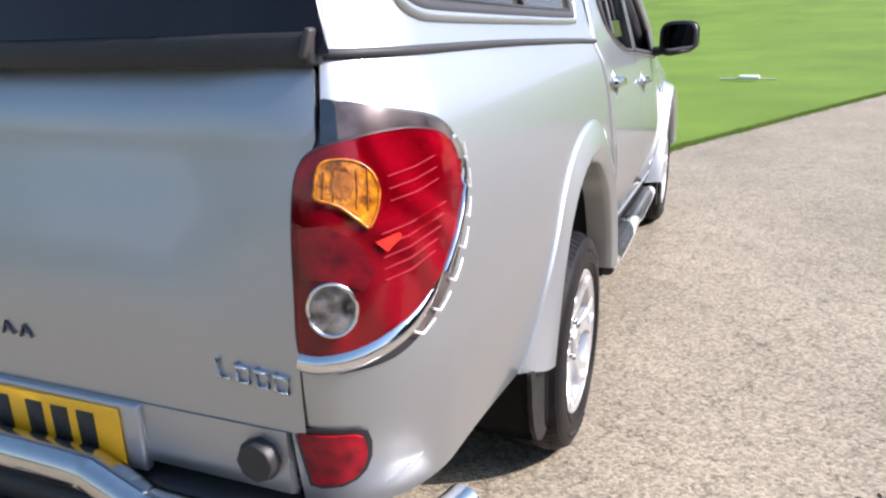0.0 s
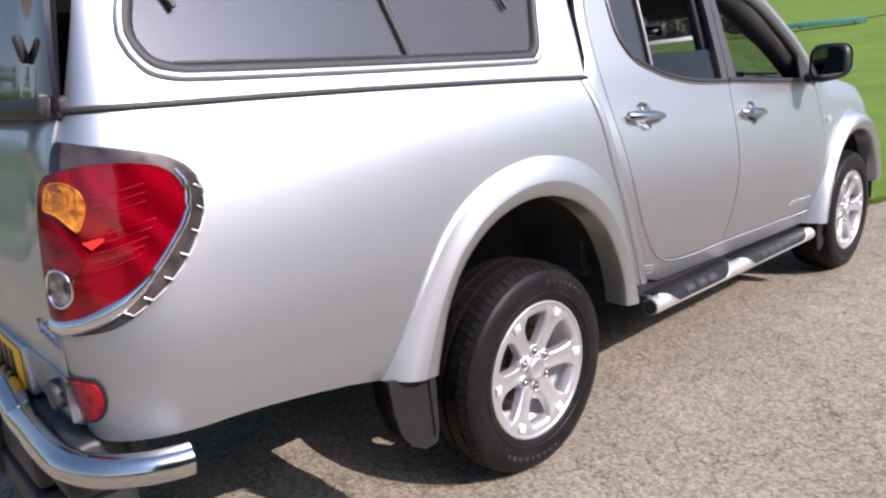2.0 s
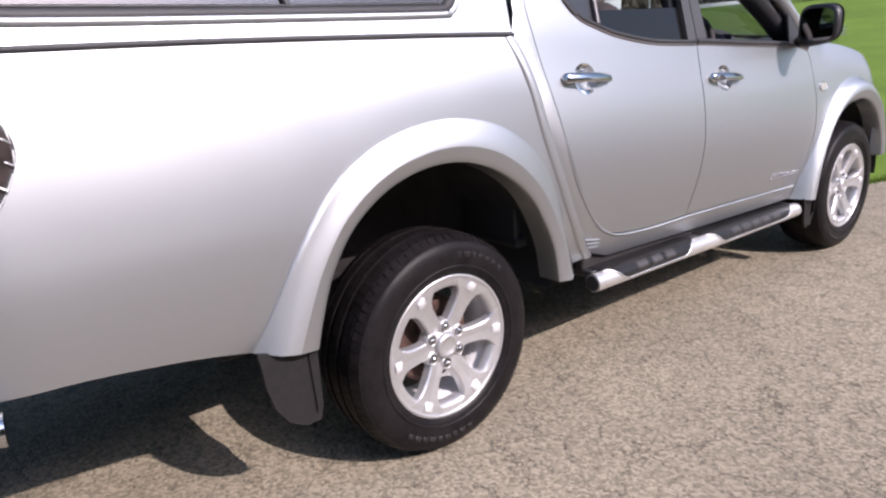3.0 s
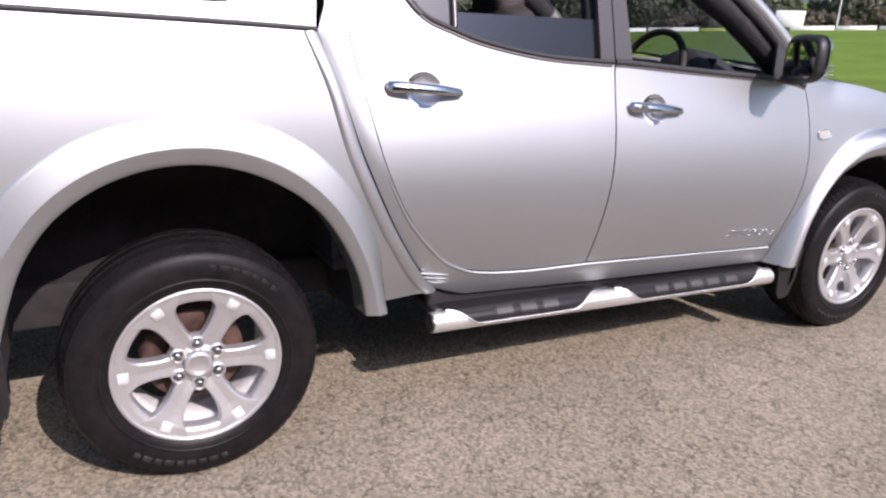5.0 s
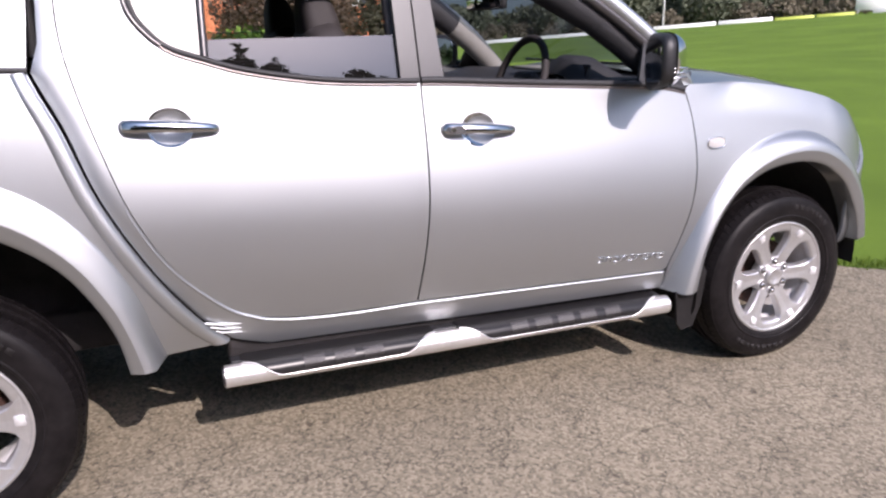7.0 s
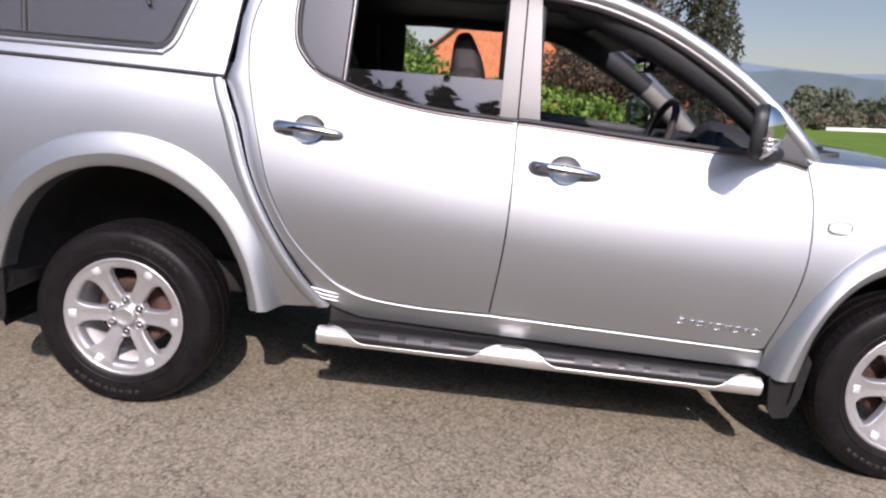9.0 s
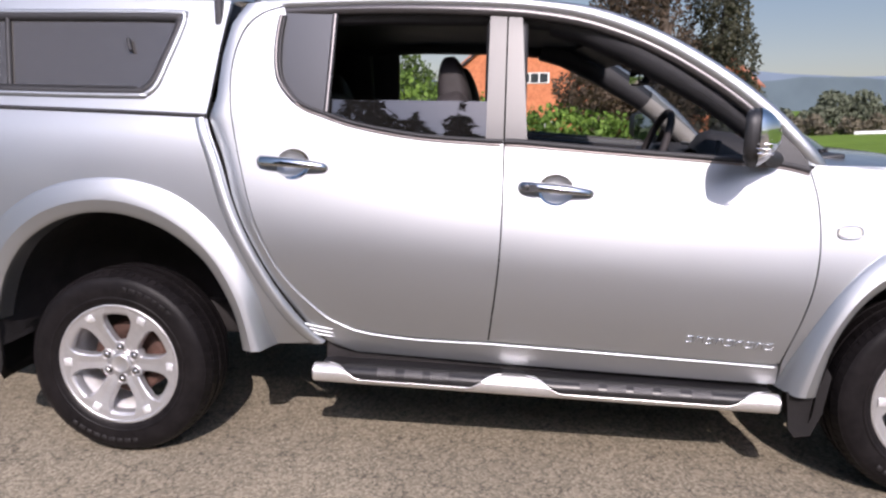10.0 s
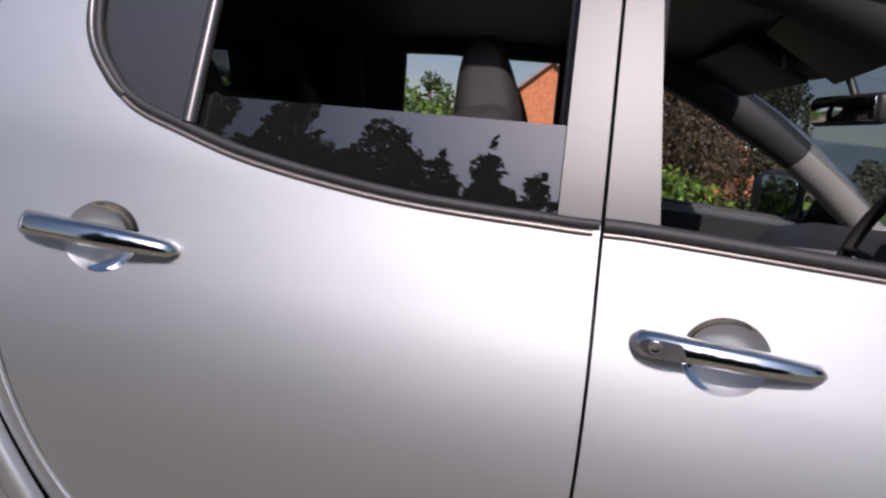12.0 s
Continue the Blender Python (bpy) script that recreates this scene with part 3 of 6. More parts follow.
    # wheel-arch liners
    for yc, zc, R in ((0.015, 0.50, 0.485), (3.0, 0.44, 0.44)):
        rows = [[Vector((x * s, yc + R * 1.02 * math.cos(t), zc + R * 1.02 * math.sin(t))) for x in (0.86, 0.74, 0.44)] + [Vector((0.44 * s, yc + R * 1.02 * math.cos(t), min(0.47, zc + R * 1.02 * math.sin(t))))] for t in (math.pi * (-0.04 + 1.08 * k / 28) for k in range(29))]
        part("arch_liner", loft(rows, flip=(s < 0)), UNDER, truck)
    return rd, fd


DOORS = {s: build_side(s) for s in (1, -1)}


# ---------------------------------------------------------------- cab top, bonnet, nose, tail
def build_shell():
    # roof: crowned sheet over the cab
    rows = []
    for y, w, ze, zc in ((0.44, 0.655, 1.70, 1.742), (0.47, 0.668, 1.735, 1.775), (0.60, 0.675, 1.752, 1.80), (1.0, 0.678, 1.757, 1.815), (1.4, 0.672, 1.750, 1.808), (1.62, 0.664, 1.738, 1.775), (1.70, 0.660, 1.728, 1.745)):
        rows.append([Vector((w * q, y + 0.28 * (1 - q * q) * smooth01(y, 1.2, 1.7), zc - (zc - ze) * abs(q) ** 2.6)) for q in (k / 12 for k in range(-12, 13))])
    bm = loft(rows, flip=True)
    part("roof", bm, SILVER, truck)
    # A-pillars and roof rails
    for s in (1, -1):
        line = smooth_line([(0.678, 0.55, 1.738), (0.684, 1.0, 1.752), (0.682, 1.4, 1.746), (0.676, 1.62, 1.728), (0.682, 1.80, 1.690), (0.700, 2.0, 1.612), (0.728, 2.20, 1.495), (0.760, 2.36, 1.372), (0.778, 2.47, 1.262), (0.765, 2.54, 1.185), (0.72, 2.58, 1.14)], 4)
        rad = [0.020 + 0.010 * smooth01(p[1], 1.5, 1.8) for p in line]
        part("roof_rail", tube([(x * s, y, z) for x, y, z in line], rad, 12), SILVER, truck)
        gut = [((x + 0.004) * s, y - 0.012, z - 0.030) for x, y, z in line if y < 2.40]
        part("window_frame", tube(gut, 0.020, 8), FRAME, truck, "satin grey window frame")
    # windscreen
    rows = []
    for k in range(9):
        q = k / 8
        ye, ze, xe = 1.70 + 0.76 * q, 1.722 - 0.50 * q, 0.655 + 0.125 * q
        yc, zc = 1.98 + 0.79 * q, 1.742 - 0.49 * q
        rows.append([Vector((xe * j, yc + (ye - yc) * abs(j) ** 2.2, zc + (ze - zc) * abs(j) ** 2.2)) for j in (i / 8 for i in range(-8, 9))])
    ws = part("windscreen", loft(rows, flip=True), SCREEN, truck)
    ws.visible_shadow = False
    # bonnet
    rows = []
    for u, crown in ((2.44, 0.035), (2.52, 0.038), (2.64, 0.040), (2.80, 0.040), (3.00, 0.040), (3.20, 0.038), (3.35, 0.036), (3.50, 0.034), (3.60, 0.032), (3.66, 0.030)):
        e = wing_skin(1)(u, WING_TOP(u) - 0.003)
        rows.append([Vector((e.x * q, e.y + 0.14 * (1 - q * q), e.z + crown * (1 - abs(q) ** 2.8))) for q in (k / 14 for k in range(-14, 15))])
    part("bonnet", loft(rows, flip=True), SILVER, truck)
    # nose: bumper shell
    def nose(u, v):
        p, n = plan(3.25 + u)
        return Vector(p - n * (0.03 * smooth01(v, 0.8, 0.95) + 0.05 * smooth01(-v, -0.55, -0.40)) + n * 0.012) + Vector((0, 0, v))
    for s in (1, -1):
        bm = panel([(0.10, 0.48), (1.12, 0.42), (1.12, 0.93), (0.42, 0.93), (0.11, 0.72)], lambda u, v: (lambda p: Vector((p.x * s, p.y, p.z)))(nose(u, v)), cell=0.05, flip=(s < 0))
        part("front_bumper", bm, SILVER, truck)
    # dark tub under the shell: floor and chassis
    part("floor_pan", box((1.10, 1.9, 0.16), (0, 1.52, 0.50), 0.02), UNDER, truck)
    part("gearbox_guard", box((0.9, 1.9, 0.10), (0, 1.5, 0.40), 0.02), UNDER, truck)
    for x in (0.42, -0.42):
        part("chassis_rail", box((0.14, 4.2, 0.14), (x, 1.5, 0.48), 0.01), UNDER, truck)
    for y in (0, 3):
        part("axle", tube([(-0.72, y, 0.385), (0.72, y, 0.385)], 0.042), UNDER, truck)
    part("bed_floor", join(box((0.86, 1.70, 0.04), (0, -0.52, 0.62), 0.005), box((0.86, 0.04, 0.30), (0, 0.33, 0.77), 0.01), box((1.52, 0.04, 0.36), (0, 0.33, 1.14), 0.01)), UNDER, truck)


build_shell()


TAIL_OFF = soft_curve([(0.70, 0.0), (0.92, 0.0), (1.00, 0.003), (1.10, 0.0125), (1.20, 0.025), (1.235, 0.0300), (1.255, 0.0310), (1.275, 0.0320), (1.295, 0.040), (1.33, 0.056), (1.36, 0.071), (1.40, 0.09)])


def tail_surf(x, z):
    """Tailgate skin: meets the side walls' corner curve, with a pressed lip at the top."""
    w = WIDTH(-1.12)
    a = abs(x)
    y = RC - RY
    d = TAIL_OFF(z) + 0.024 * smooth01(z, 0.95, 1.24) * (1 - smooth01(a, 0.45, 0.70))
    if a > w - RX:
        c = min(0.995, (a - (w - RX)) / (RX - d))
        return Vector((x, RC - (RY - d) * math.sqrt(1 - c * c), z))
    return Vector((x, y + d, z))


TG = smooth_line([(0.709, 0.805), (0.710, 1.12), (0.7135, 1.19), (0.723, 1.225), (0.741, 1.243), (0.747, 1.265), (0.741, 1.31), (0.731, 1.358)], 4)
tailgate = part("tailgate", panel(TG + [(-x, z) for x, z in TG[::-1]], tail_surf, cell=0.028, thick=0.03, flip=False), SILVER, truck)


# ---------------------------------------------------------------- wheels
WORN = mat("worn_rubber", (0.013, 0.0112, 0.0116), 0.6, 0.0, 0.5, 60, spec=0.3)
DULL = mat("dull_chrome", (0.36, 0.35, 0.35), 0.22, 1.0, 0.1, 90)
BARREL = mat("barrel_paint", (0.60, 0.595, 0.60), 0.5, 0.15, 0.08, 40)
POCKET = mat("machined_alloy", (0.72, 0.72, 0.73), 0.35, 0.4, 0.03, 80)


def wheel(y, s):
    at = Vector((0.76 * s, y, 0.385))
    outer = [(0.0, 0.3625), (0.05, 0.3615), (0.082, 0.357), (0.100, 0.3515), (0.112, 0.343), (0.1195, 0.327), (0.1235, 0.308), (0.1245, 0.290), (0.1215, 0.266), (0.116, 0.249), (0.109, 0.238), (0.09, 0.232)]
    tyre_prof = [(-1.12 * x, r) for x, r in outer[:0:-1]] + outer
    w = part("wheel", spin([(0.085, 0.236), (0.112, 0.239), (0.116, 0.236), (0.112, 0.229), (0.095, 0.222), (0.02, 0.208), (-0.10, 0.212), (-0.11, 0.23)], 64, at=at, sign=s), ALLOY, truck, "six-spoke silver alloy wheel")
    part("tyre", spin(tyre_prof, 72, at=at, sign=s), RUBBER, w, "black all-terrain tyre")
    # shoulder and crown blocks of the tread
    V, F = [], []
    n = 74
    for k in range(n):
        for x0, x1, ra, rb, sh, fill in ((0.078, 0.110, 0.3625, 0.3475, 0.0, 0.80), (0.040, 0.071, 0.3665, 0.3635, 0.5, 0.90), (-0.016, 0.016, 0.3675, 0.3675, 0.2, 0.93), (-0.071, -0.040, 0.3635, 0.3665, 0.5, 0.90), (-0.122, -0.080, 0.3475, 0.3625, 0.0, 0.80)):
            skew = 0.22 if abs(x0) > 0.03 else 0.0
            b = len(V)
            for q in (sh, sh + fill):
                for xx, rr, e in ((x0, 0.345, 0), (x0, ra, 0), (x1, rb, skew), (x1, 0.340, skew)):
                    t = 2 * math.pi * (k + q + e) / n
                    V.append(at + Vector((xx * s, rr * math.cos(t), rr * math.sin(t))))
            F += [(b, b + 1, b + 5, b + 4), (b + 1, b + 2, b + 6, b + 5), (b + 2, b + 3, b + 7, b + 6), (b, b + 3, b + 2, b + 1), (b + 4, b + 5, b + 6, b + 7)]
    bm = bmesh.new()
    vs = [bm.verts.new(v) for v in V]
    for f in F:
        bm.faces.new([vs[i] for i in f])
    bmesh.ops.recalc_face_normals(bm, faces=bm.faces)
    tagged(part("tread", bm, RUBBER, w, smooth=False), kind="stuff")
    # raised plain bars where the sidewall carries its moulded marks
    for k0, n in ((0.78, 7), (4.05, 9)):
        for k in range(n):
            a = k0 + 0.105 * k
            p = at + Vector((0.1235 * s, 0.306 * math.cos(a), 0.306 * math.sin(a)))
            turn = Matrix.Rotation(a + math.pi / 2, 3, "X") @ Matrix.Rotation(-0.09 * s, 3, "Y")
            part("sidewall_mark", box((0.004, 0.020 + 0.006 * (k % 2), 0.017), p, 0.001, turn, 1), WORN, w)
    part("rim_guard", spin([(0.1205, 0.262), (0.1245, 0.2645), (0.1250, 0.268), (0.1225, 0.272)], 64, at=at, sign=s), RUBBER, w)
    part("rim_face", spin([(0.07, 0.196), (0.100, 0.199), (0.1075, 0.205), (0.1095, 0.214), (0.111, 0.228), (0.115, 0.236), (0.113, 0.240)], 64, at=at, sign=s), ALLOY, w)
    # spokes: six flared arms joined to a hub disc
    rot = lambda a, p: Vector((p[0] * s, p[1] * math.cos(a) - p[2] * math.sin(a), p[1] * math.sin(a) + p[2] * math.cos(a))) + at
    for k in range(6):
        a = math.radians(30 + 60 * k)
        rows = []
        for r, half, x, dep in ((0.060, 0.030, 0.086, 0.03), (0.080, 0.027, 0.090, 0.03), (0.105, 0.0255, 0.094, 0.03), (0.140, 0.0275, 0.098, 0.03), (0.165, 0.0325, 0.102, 0.028), (0.182, 0.041, 0.106, 0.026), (0.198, 0.060, 0.110, 0.024), (0.214, 0.076, 0.1115, 0.022), (0.228, 0.088, 0.110, 0.02)):
            rows.append([rot(a, p) for p in ((x - dep, -half - 0.006, r), (x - 0.005, -half - 0.0025, r), (x, -half + 0.0025, r), (x - 0.0025, 0, r), (x, half - 0.0025, r), (x - 0.005, half + 0.0025, r), (x - dep, half + 0.006, r))])
        part("spoke", loft(rows, flip=(s > 0)), ALLOY, w, smooth=False)
        p = rot(a, (0.1115, 0, 0.204))
        part("spoke_pocket", box((0.006, 0.031, 0.030), p, 0.002, Matrix.Rotation(a, 3, "X") @ Matrix.Rotation(0.25 * s, 3, "Y"), 1), POCKET, w, "bright machined pocket")
        # lug nut in its pocket
        b = math.radians(60 * k)
        c = rot(b, (0.082, 0, 0.064))
        part("lug_nut", spin([(0.0, 0.012), (0.014, 0.0118), (0.018, 0.007), (0.019, 0.0)], 12, at=c, sign=s), DULL, w, "chrome lug nut")
        part("lug_pocket", spin([(-0.02, 0.0235), (0.0075, 0.0225), (0.010, 0.0195), (0.009, 0.0170), (0.0015, 0.0160)], 18, at=c, sign=s), ALLOY, w)
        part("lug_seat", spin([(0.0015, 0.0163), (0.0018, 0.0)], 18, at=c, sign=s), UNDER, w)
    part("hub_disc", spin([(0.05, 0.086), (0.074, 0.086), (0.079, 0.080), (0.084, 0.050), (0.088, 0.044)], 40, at=at, sign=s), ALLOY, w)
    part("centre_cap", spin([(0.086, 0.0415), (0.098, 0.0405), (0.1035, 0.0365), (0.1045, 0.030), (0.1025, 0.028), (0.1035, 0.0)], 36, at=at, sign=s), ALLOY, w, "satin silver centre cap")
    part("barrel", spin([(0.070, 0.2065), (0.045, 0.2055), (0.040, 0.2005), (-0.02, 0.1995), (-0.095, 0.2075)], 64, at=at, sign=s), BARREL, w, "silver inner barrel of the wheel")
    part("brake_drum", spin([(-0.02, 0.05), (0.018, 0.05), (0.022, 0.13), (0.018, 0.145), (-0.06, 0.15)], 40, at=at, sign=s), RUST, w, "rusty brown brake drum")
    return w


for s in (1, -1):
    for y in (0.0, 3.0):
        wheel(y, s)


# ---------------------------------------------------------------- pickup: glass, pillars and seals
RD, FD = DOORS[1]


def strip(line, surf, r, d=0.0, n=8, squash=None):
    return tube([on(surf, u, v, d) for u, v in line], r, n, squash=squash)


BELT = mat("belt_metal", (0.24, 0.21, 0.20), 0.38, 0.8, 0.08, 90)
SMOKE = mat("smoked_pane", (0.020, 0.020, 0.023), 0.30, 0.0, 0.06, 300, spec=0.9)
DIVIDER = [(0.818, 1.352), (0.826, 1.53), (0.832, 1.70)]


def build_glass(s):
    rd, fd = DOORS[s]
    c = CAB[s]
    part("window_seal", strip([p for p in BELT_R if p[1] < 1.70], c, 0.0075, 0.001), SEAL, rd, "black rubber window seal")
    part("window_surround", strip([(u - 0.013, v + 0.002) for u, v in BELT_R if v < 1.70 and u < 0.73], c, 0.0085, 0.001), FRAME, rd, "satin grey window surround")
    part("window_seal", strip(BELT_F, c, 0.011, 0.0), SEAL, fd, "black rubber window seal")
    part("belt_strip", strip([(u, v - 0.0125) for u, v in BELT_R if 0.70 < u < 1.45], c, 0.0045, 0.001, 6), BELT, rd, "satin metal belt strip")
    part("belt_strip", strip([(u, v - 0.0135) for u, v in BELT_F], c, 0.0042, 0.001, 6), BELT, fd, "satin metal belt strip")
    part("window_divider", strip(DIVIDER, c, 0.011, 0.002), FRAME, rd)
    quarter = [p for p in BELT_R if p[0] < 0.815] + [(0.815, 1.35), (0.829, 1.712)]
    q = part("quarter_glass", panel(quarter[::-1], c, cell=0.05, thick=0.004, flip=(s < 0), lift=-0.006), SMOKE, rd, "dark smoked quarter pane")
    q.visible_shadow = False
    # door pillar covers: two satin dark plates with a fine gap
    part("pillar_cover", panel([(1.391, 1.264), (1.4525, 1.262), (1.4525, 1.712), (1.393, 1.712)], c, cell=0.04, thick=0.02, flip=(s < 0), lift=0.003), GRAPH, rd, "satin dark-grey pillar cover")
    part("pillar_cover", panel([(1.4585, 1.262), (1.536, 1.258), (1.506, 1.712), (1.4585, 1.712)], c, cell=0.04, thick=0.02, flip=(s < 0), lift=0.003), GRAPH, fd, "satin dark-grey pillar cover")
    # rear door pane, wound most of the way down
    top = 1.402 if s > 0 else 1.43
    low = [(u, v - 0.01) for u, v in BELT_R if 0.82 < u < 1.40]
    g = part("window_pane", panel((low + [(1.395, top), (0.822, top)]), c, cell=0.06, thick=0.004, flip=(s < 0), lift=-0.014), TINT if s > 0 else CLEAR, rd, "tinted window glass wound down")
    g.visible_shadow = False
    # sail plate at the mirror
    part("mirror_sail", panel([(2.285, 1.215), (2.50, 1.178), (2.475, 1.225), (2.385, 1.325), (2.33, 1.355)], c, cell=0.04, thick=0.012, flip=(s < 0), lift=0.006), BLACK, fd)


for s in (1, -1):
    build_glass(s)


# ---------------------------------------------------------------- door handles
HANDLE = mat("handle_chrome", (0.54, 0.535, 0.53), 0.09, 1.0, 0.03, 40)


def handle(door, s, yc, zc, lock):
    c = CAB[s]
    # cross-section: an upper slope that takes the sky and a steep face below it
    sect = ((-0.010, 0.0150), (-0.003, 0.0175), (0.003, 0.0155), (0.0095, 0.0085), (0.0113, 0.0050), (0.0122, -0.0080), (0.0108, -0.0125), (0.004, -0.0165), (-0.010, -0.0150))
    rows = []
    for k in range(25):
        t = -1 + k / 12
        y, z = yc + 0.131 * t, zc - 0.0093 * t
        a = abs(t)
        end = math.sqrt(max(0.0, 1 - max(0.0, (a - 0.93) / 0.07) ** 2)) if a > 0.93 else 1.0
        out = 0.006 + 0.026 * (1 - t * t) ** 0.75
        h = (1.22 - 0.10 * max(0.0, -t)) if t < -0.55 else (1.06 if t < 0.2 else 1.06 - 0.34 * (t - 0.2))
        if -0.62 < t < -0.48:
            h = 1.10
        h *= 0.42 + 0.58 * end
        base = on(c, y, z)
        n = (on(c, y, z, 0.01) - base).normalized()
        up = Vector((0, 0, 1)) - n * n.z
        up.normalize()
        rows.append([base + n * (out + po * (0.5 + 0.5 * end)) + up * pu * h for po, pu in sect])
    bm = loft(rows, closed_v=True)
    bmesh.ops.holes_fill(bm, edges=bm.edges, sides=0)
    bmesh.ops.recalc_face_normals(bm, faces=bm.faces)
    h = part("door_handle", bm, HANDLE, door, "chrome pull handle over a hollowed grip")
    if lock:
        face = lambda u, v: on(c, u, v, 0.006 + 0.026 * max(0.0, 1 - ((u - yc) / 0.131) ** 2) ** 0.75 + 0.0125)
        plate = smooth_line([(yc - 0.122, zc + 0.004), (yc - 0.112, zc + 0.013), (yc - 0.072, zc + 0.011), (yc - 0.066, zc + 0.004), (yc - 0.066, zc - 0.010), (yc - 0.110, zc - 0.008)], 4, True)
        part("lock_plate", panel(plate[::-1], face, cell=0.02, thick=0.004, flip=(s < 0)), BLACK, door, "dark lock plate")
        p = face(yc - 0.102, zc + 0.003)
        part("key_lock", spin([(-0.004, 0.0100), (0.0015, 0.0100), (0.003, 0.008), (0.0022, 0.0065), (0.003, 0.0)], 20, at=p, sign=s), STEEL, door, "round key lock")
        part("handle_gap", tube([on(c, yc - 0.066, zc + 0.021, 0.026), on(c, yc - 0.066, zc + 0.004, 0.037), on(c, yc - 0.066, zc - 0.010, 0.040)], 0.0018, 6), BLACK, door)


for s in (1, -1):
    handle(DOORS[s][0], s, 0.703, 1.168, False)
    handle(DOORS[s][1], s, 1.641, 1.097, s > 0)


# ---------------------------------------------------------------- plain badge shapes standing in for lettering
def badge(parent, count, y0, y1, z0, z1, h, surf, name="badge_bar", material=CHROME, slant=0.004, r=0.0022):
    """A row of small raised bars and loops, one for each character."""
    for k in range(count):
        t = (k + 0.15) / count
        t2 = (k + 0.78) / count
        a, b = y0 + (y1 - y0) * t, y0 + (y1 - y0) * t2
        z = z0 + (z1 - z0) * t
        path = [(a, z), (a + slant, z + h), (b + slant, z + h), (b, z)] if k % 2 else [(a + slant, z + h), (b + slant, z + h), (b, z), (a, z)]
        part(name, tube([on(surf, u, v, 0.003) for u, v in path], r, 6), material, parent)


badge(FD, 9, 2.115, 2.425, 0.570, 0.548, 0.020, CAB[1])


def tail_badges():
    f = lambda u, v: tail_surf(u, v)
    g = lambda u, v: Vector((u, tail_surf(u, v).y - 0.003, v))
    dark = mat("dark_decal", (0.10, 0.10, 0.11), 0.35, 0.6, 0.1, 90)
    for k in range(9):
        a = -0.23 + 0.40 * k / 9
        part("badge_bar", tube([g(a, 0.902 - 0.01 * k / 9), g(a + 0.012, 0.925 - 0.01 * k / 9), g(a + 0.028, 0.902 - 0.01 * k / 9)], 0.0028, 6), dark, tailgate)
    for k in range(4):
        a = 0.560 + 0.035 * k
        z = 0.884 - 0.003 * k
        pts = [g(a, z + 0.032), g(a, z), g(a + 0.022, z), g(a + 0.022, z + (0.0 if k == 0 else 0.026)), g(a, z + (0.0 if k == 0 else 0.026))]
        part("badge_bar", tube(pts if k else pts[:3], 0.0042, 8), CHROME, tailgate)
    # three-lozenge emblem reduced to a plain red shape on the chrome handle housing
    bm = panel(smooth_line([(x - 0.090, z) for x, z in [(-0.10, 1.330), (0.10, 1.330), (0.145, 1.315), (0.152, 1.28), (0.115, 1.20), (0.07, 1.166), (-0.07, 1.166), (-0.152, 1.28), (-0.145, 1.315)]], 5, True), lambda u, v: tail_surf(u, min(v, 1.23)) + Vector((0, -0.012, v - min(v, 1.23))), cell=0.03, thick=0.02)
    h = part("tailgate_handle", bm, CHROME, tailgate, "chrome tailgate handle housing")
    part("emblem", panel([(-0.075, 1.265), (0.012, 1.265), (0.022, 1.297), (-0.075, 1.304)], lambda u, v: tail_surf(u, 1.2) + Vector((0, -0.016, v - 1.2)), cell=0.05, thick=0.006), mat("red_emblem", (0.28, 0.02, 0.02), 0.3, 0.2, 0.05, 50), h)


tail_badges()


# ---------------------------------------------------------------- tail lamp
def lamp_back():
    m = mat("lamp_reflector", (0.75, 0.70, 0.70), 0.28, 0.35, 0.05, 40)
    t = m.node_tree
    w = t.nodes.new("ShaderNodeTexWave")
    w.wave_type, w.bands_direction = "BANDS", "Z"
    w.inputs["Scale"].default_value, w.inputs["Distortion"].default_value = 22.0, 1.5
    bn = t.nodes.new("ShaderNodeBump")
    bn.inputs["Strength"].default_value, bn.inputs["Distance"].default_value = 0.8, 0.01
    t.links.new(t.nodes["Texture Coordinate"].outputs["Object"], w.inputs["Vector"])
    t.links.new(w.outputs[0], bn.inputs["Height"])
    t.links.new(bn.outputs[0], t.nodes["Principled BSDF"].inputs["Normal"])
    return m


RED = glass("red_lens", (0.90, 0.06, 0.11), 0.0, 0.02, 1.6)


def red_body():
    """The coloured body of the lens plastic: part clear, part scattering."""
    t = RED.node_tree
    mixs = [n for n in t.nodes if n.type == "MIX_SHADER"][0]
    clear = [n for n in t.nodes if n.type == "BSDF_TRANSPARENT"][0]
    dif, body = t.nodes.new("ShaderNodeBsdfDiffuse"), t.nodes.new("ShaderNodeMixShader")
    dif.inputs[0].default_value = (0.40, 0.003, 0.018, 1)
    body.inputs[0].default_value = 0.36
    # fluted optics on the inside of the lens
    co, wave, mr = t.nodes.new("ShaderNodeTexCoord"), t.nodes.new("ShaderNodeTexWave"), t.nodes.new("ShaderNodeMapRange")
    wave.wave_type, wave.bands_direction = "BANDS", "DIAGONAL"
    wave.inputs["Scale"].default_value, wave.inputs["Distortion"].default_value, wave.inputs["Detail Scale"].default_value = 5.0, 9.0, 0.8
    mr.inputs[3].default_value, mr.inputs[4].default_value = 0.13, 0.34
    t.links.new(co.outputs["Object"], wave.inputs["Vector"])
    t.links.new(wave.outputs["Fac"], mr.inputs[0])
    t.links.new(mr.outputs[0], body.inputs[0])
    t.links.new(clear.outputs[0], body.inputs[1])
    t.links.new(dif.outputs[0], body.inputs[2])
    t.links.new(body.outputs[0], mixs.inputs[1])


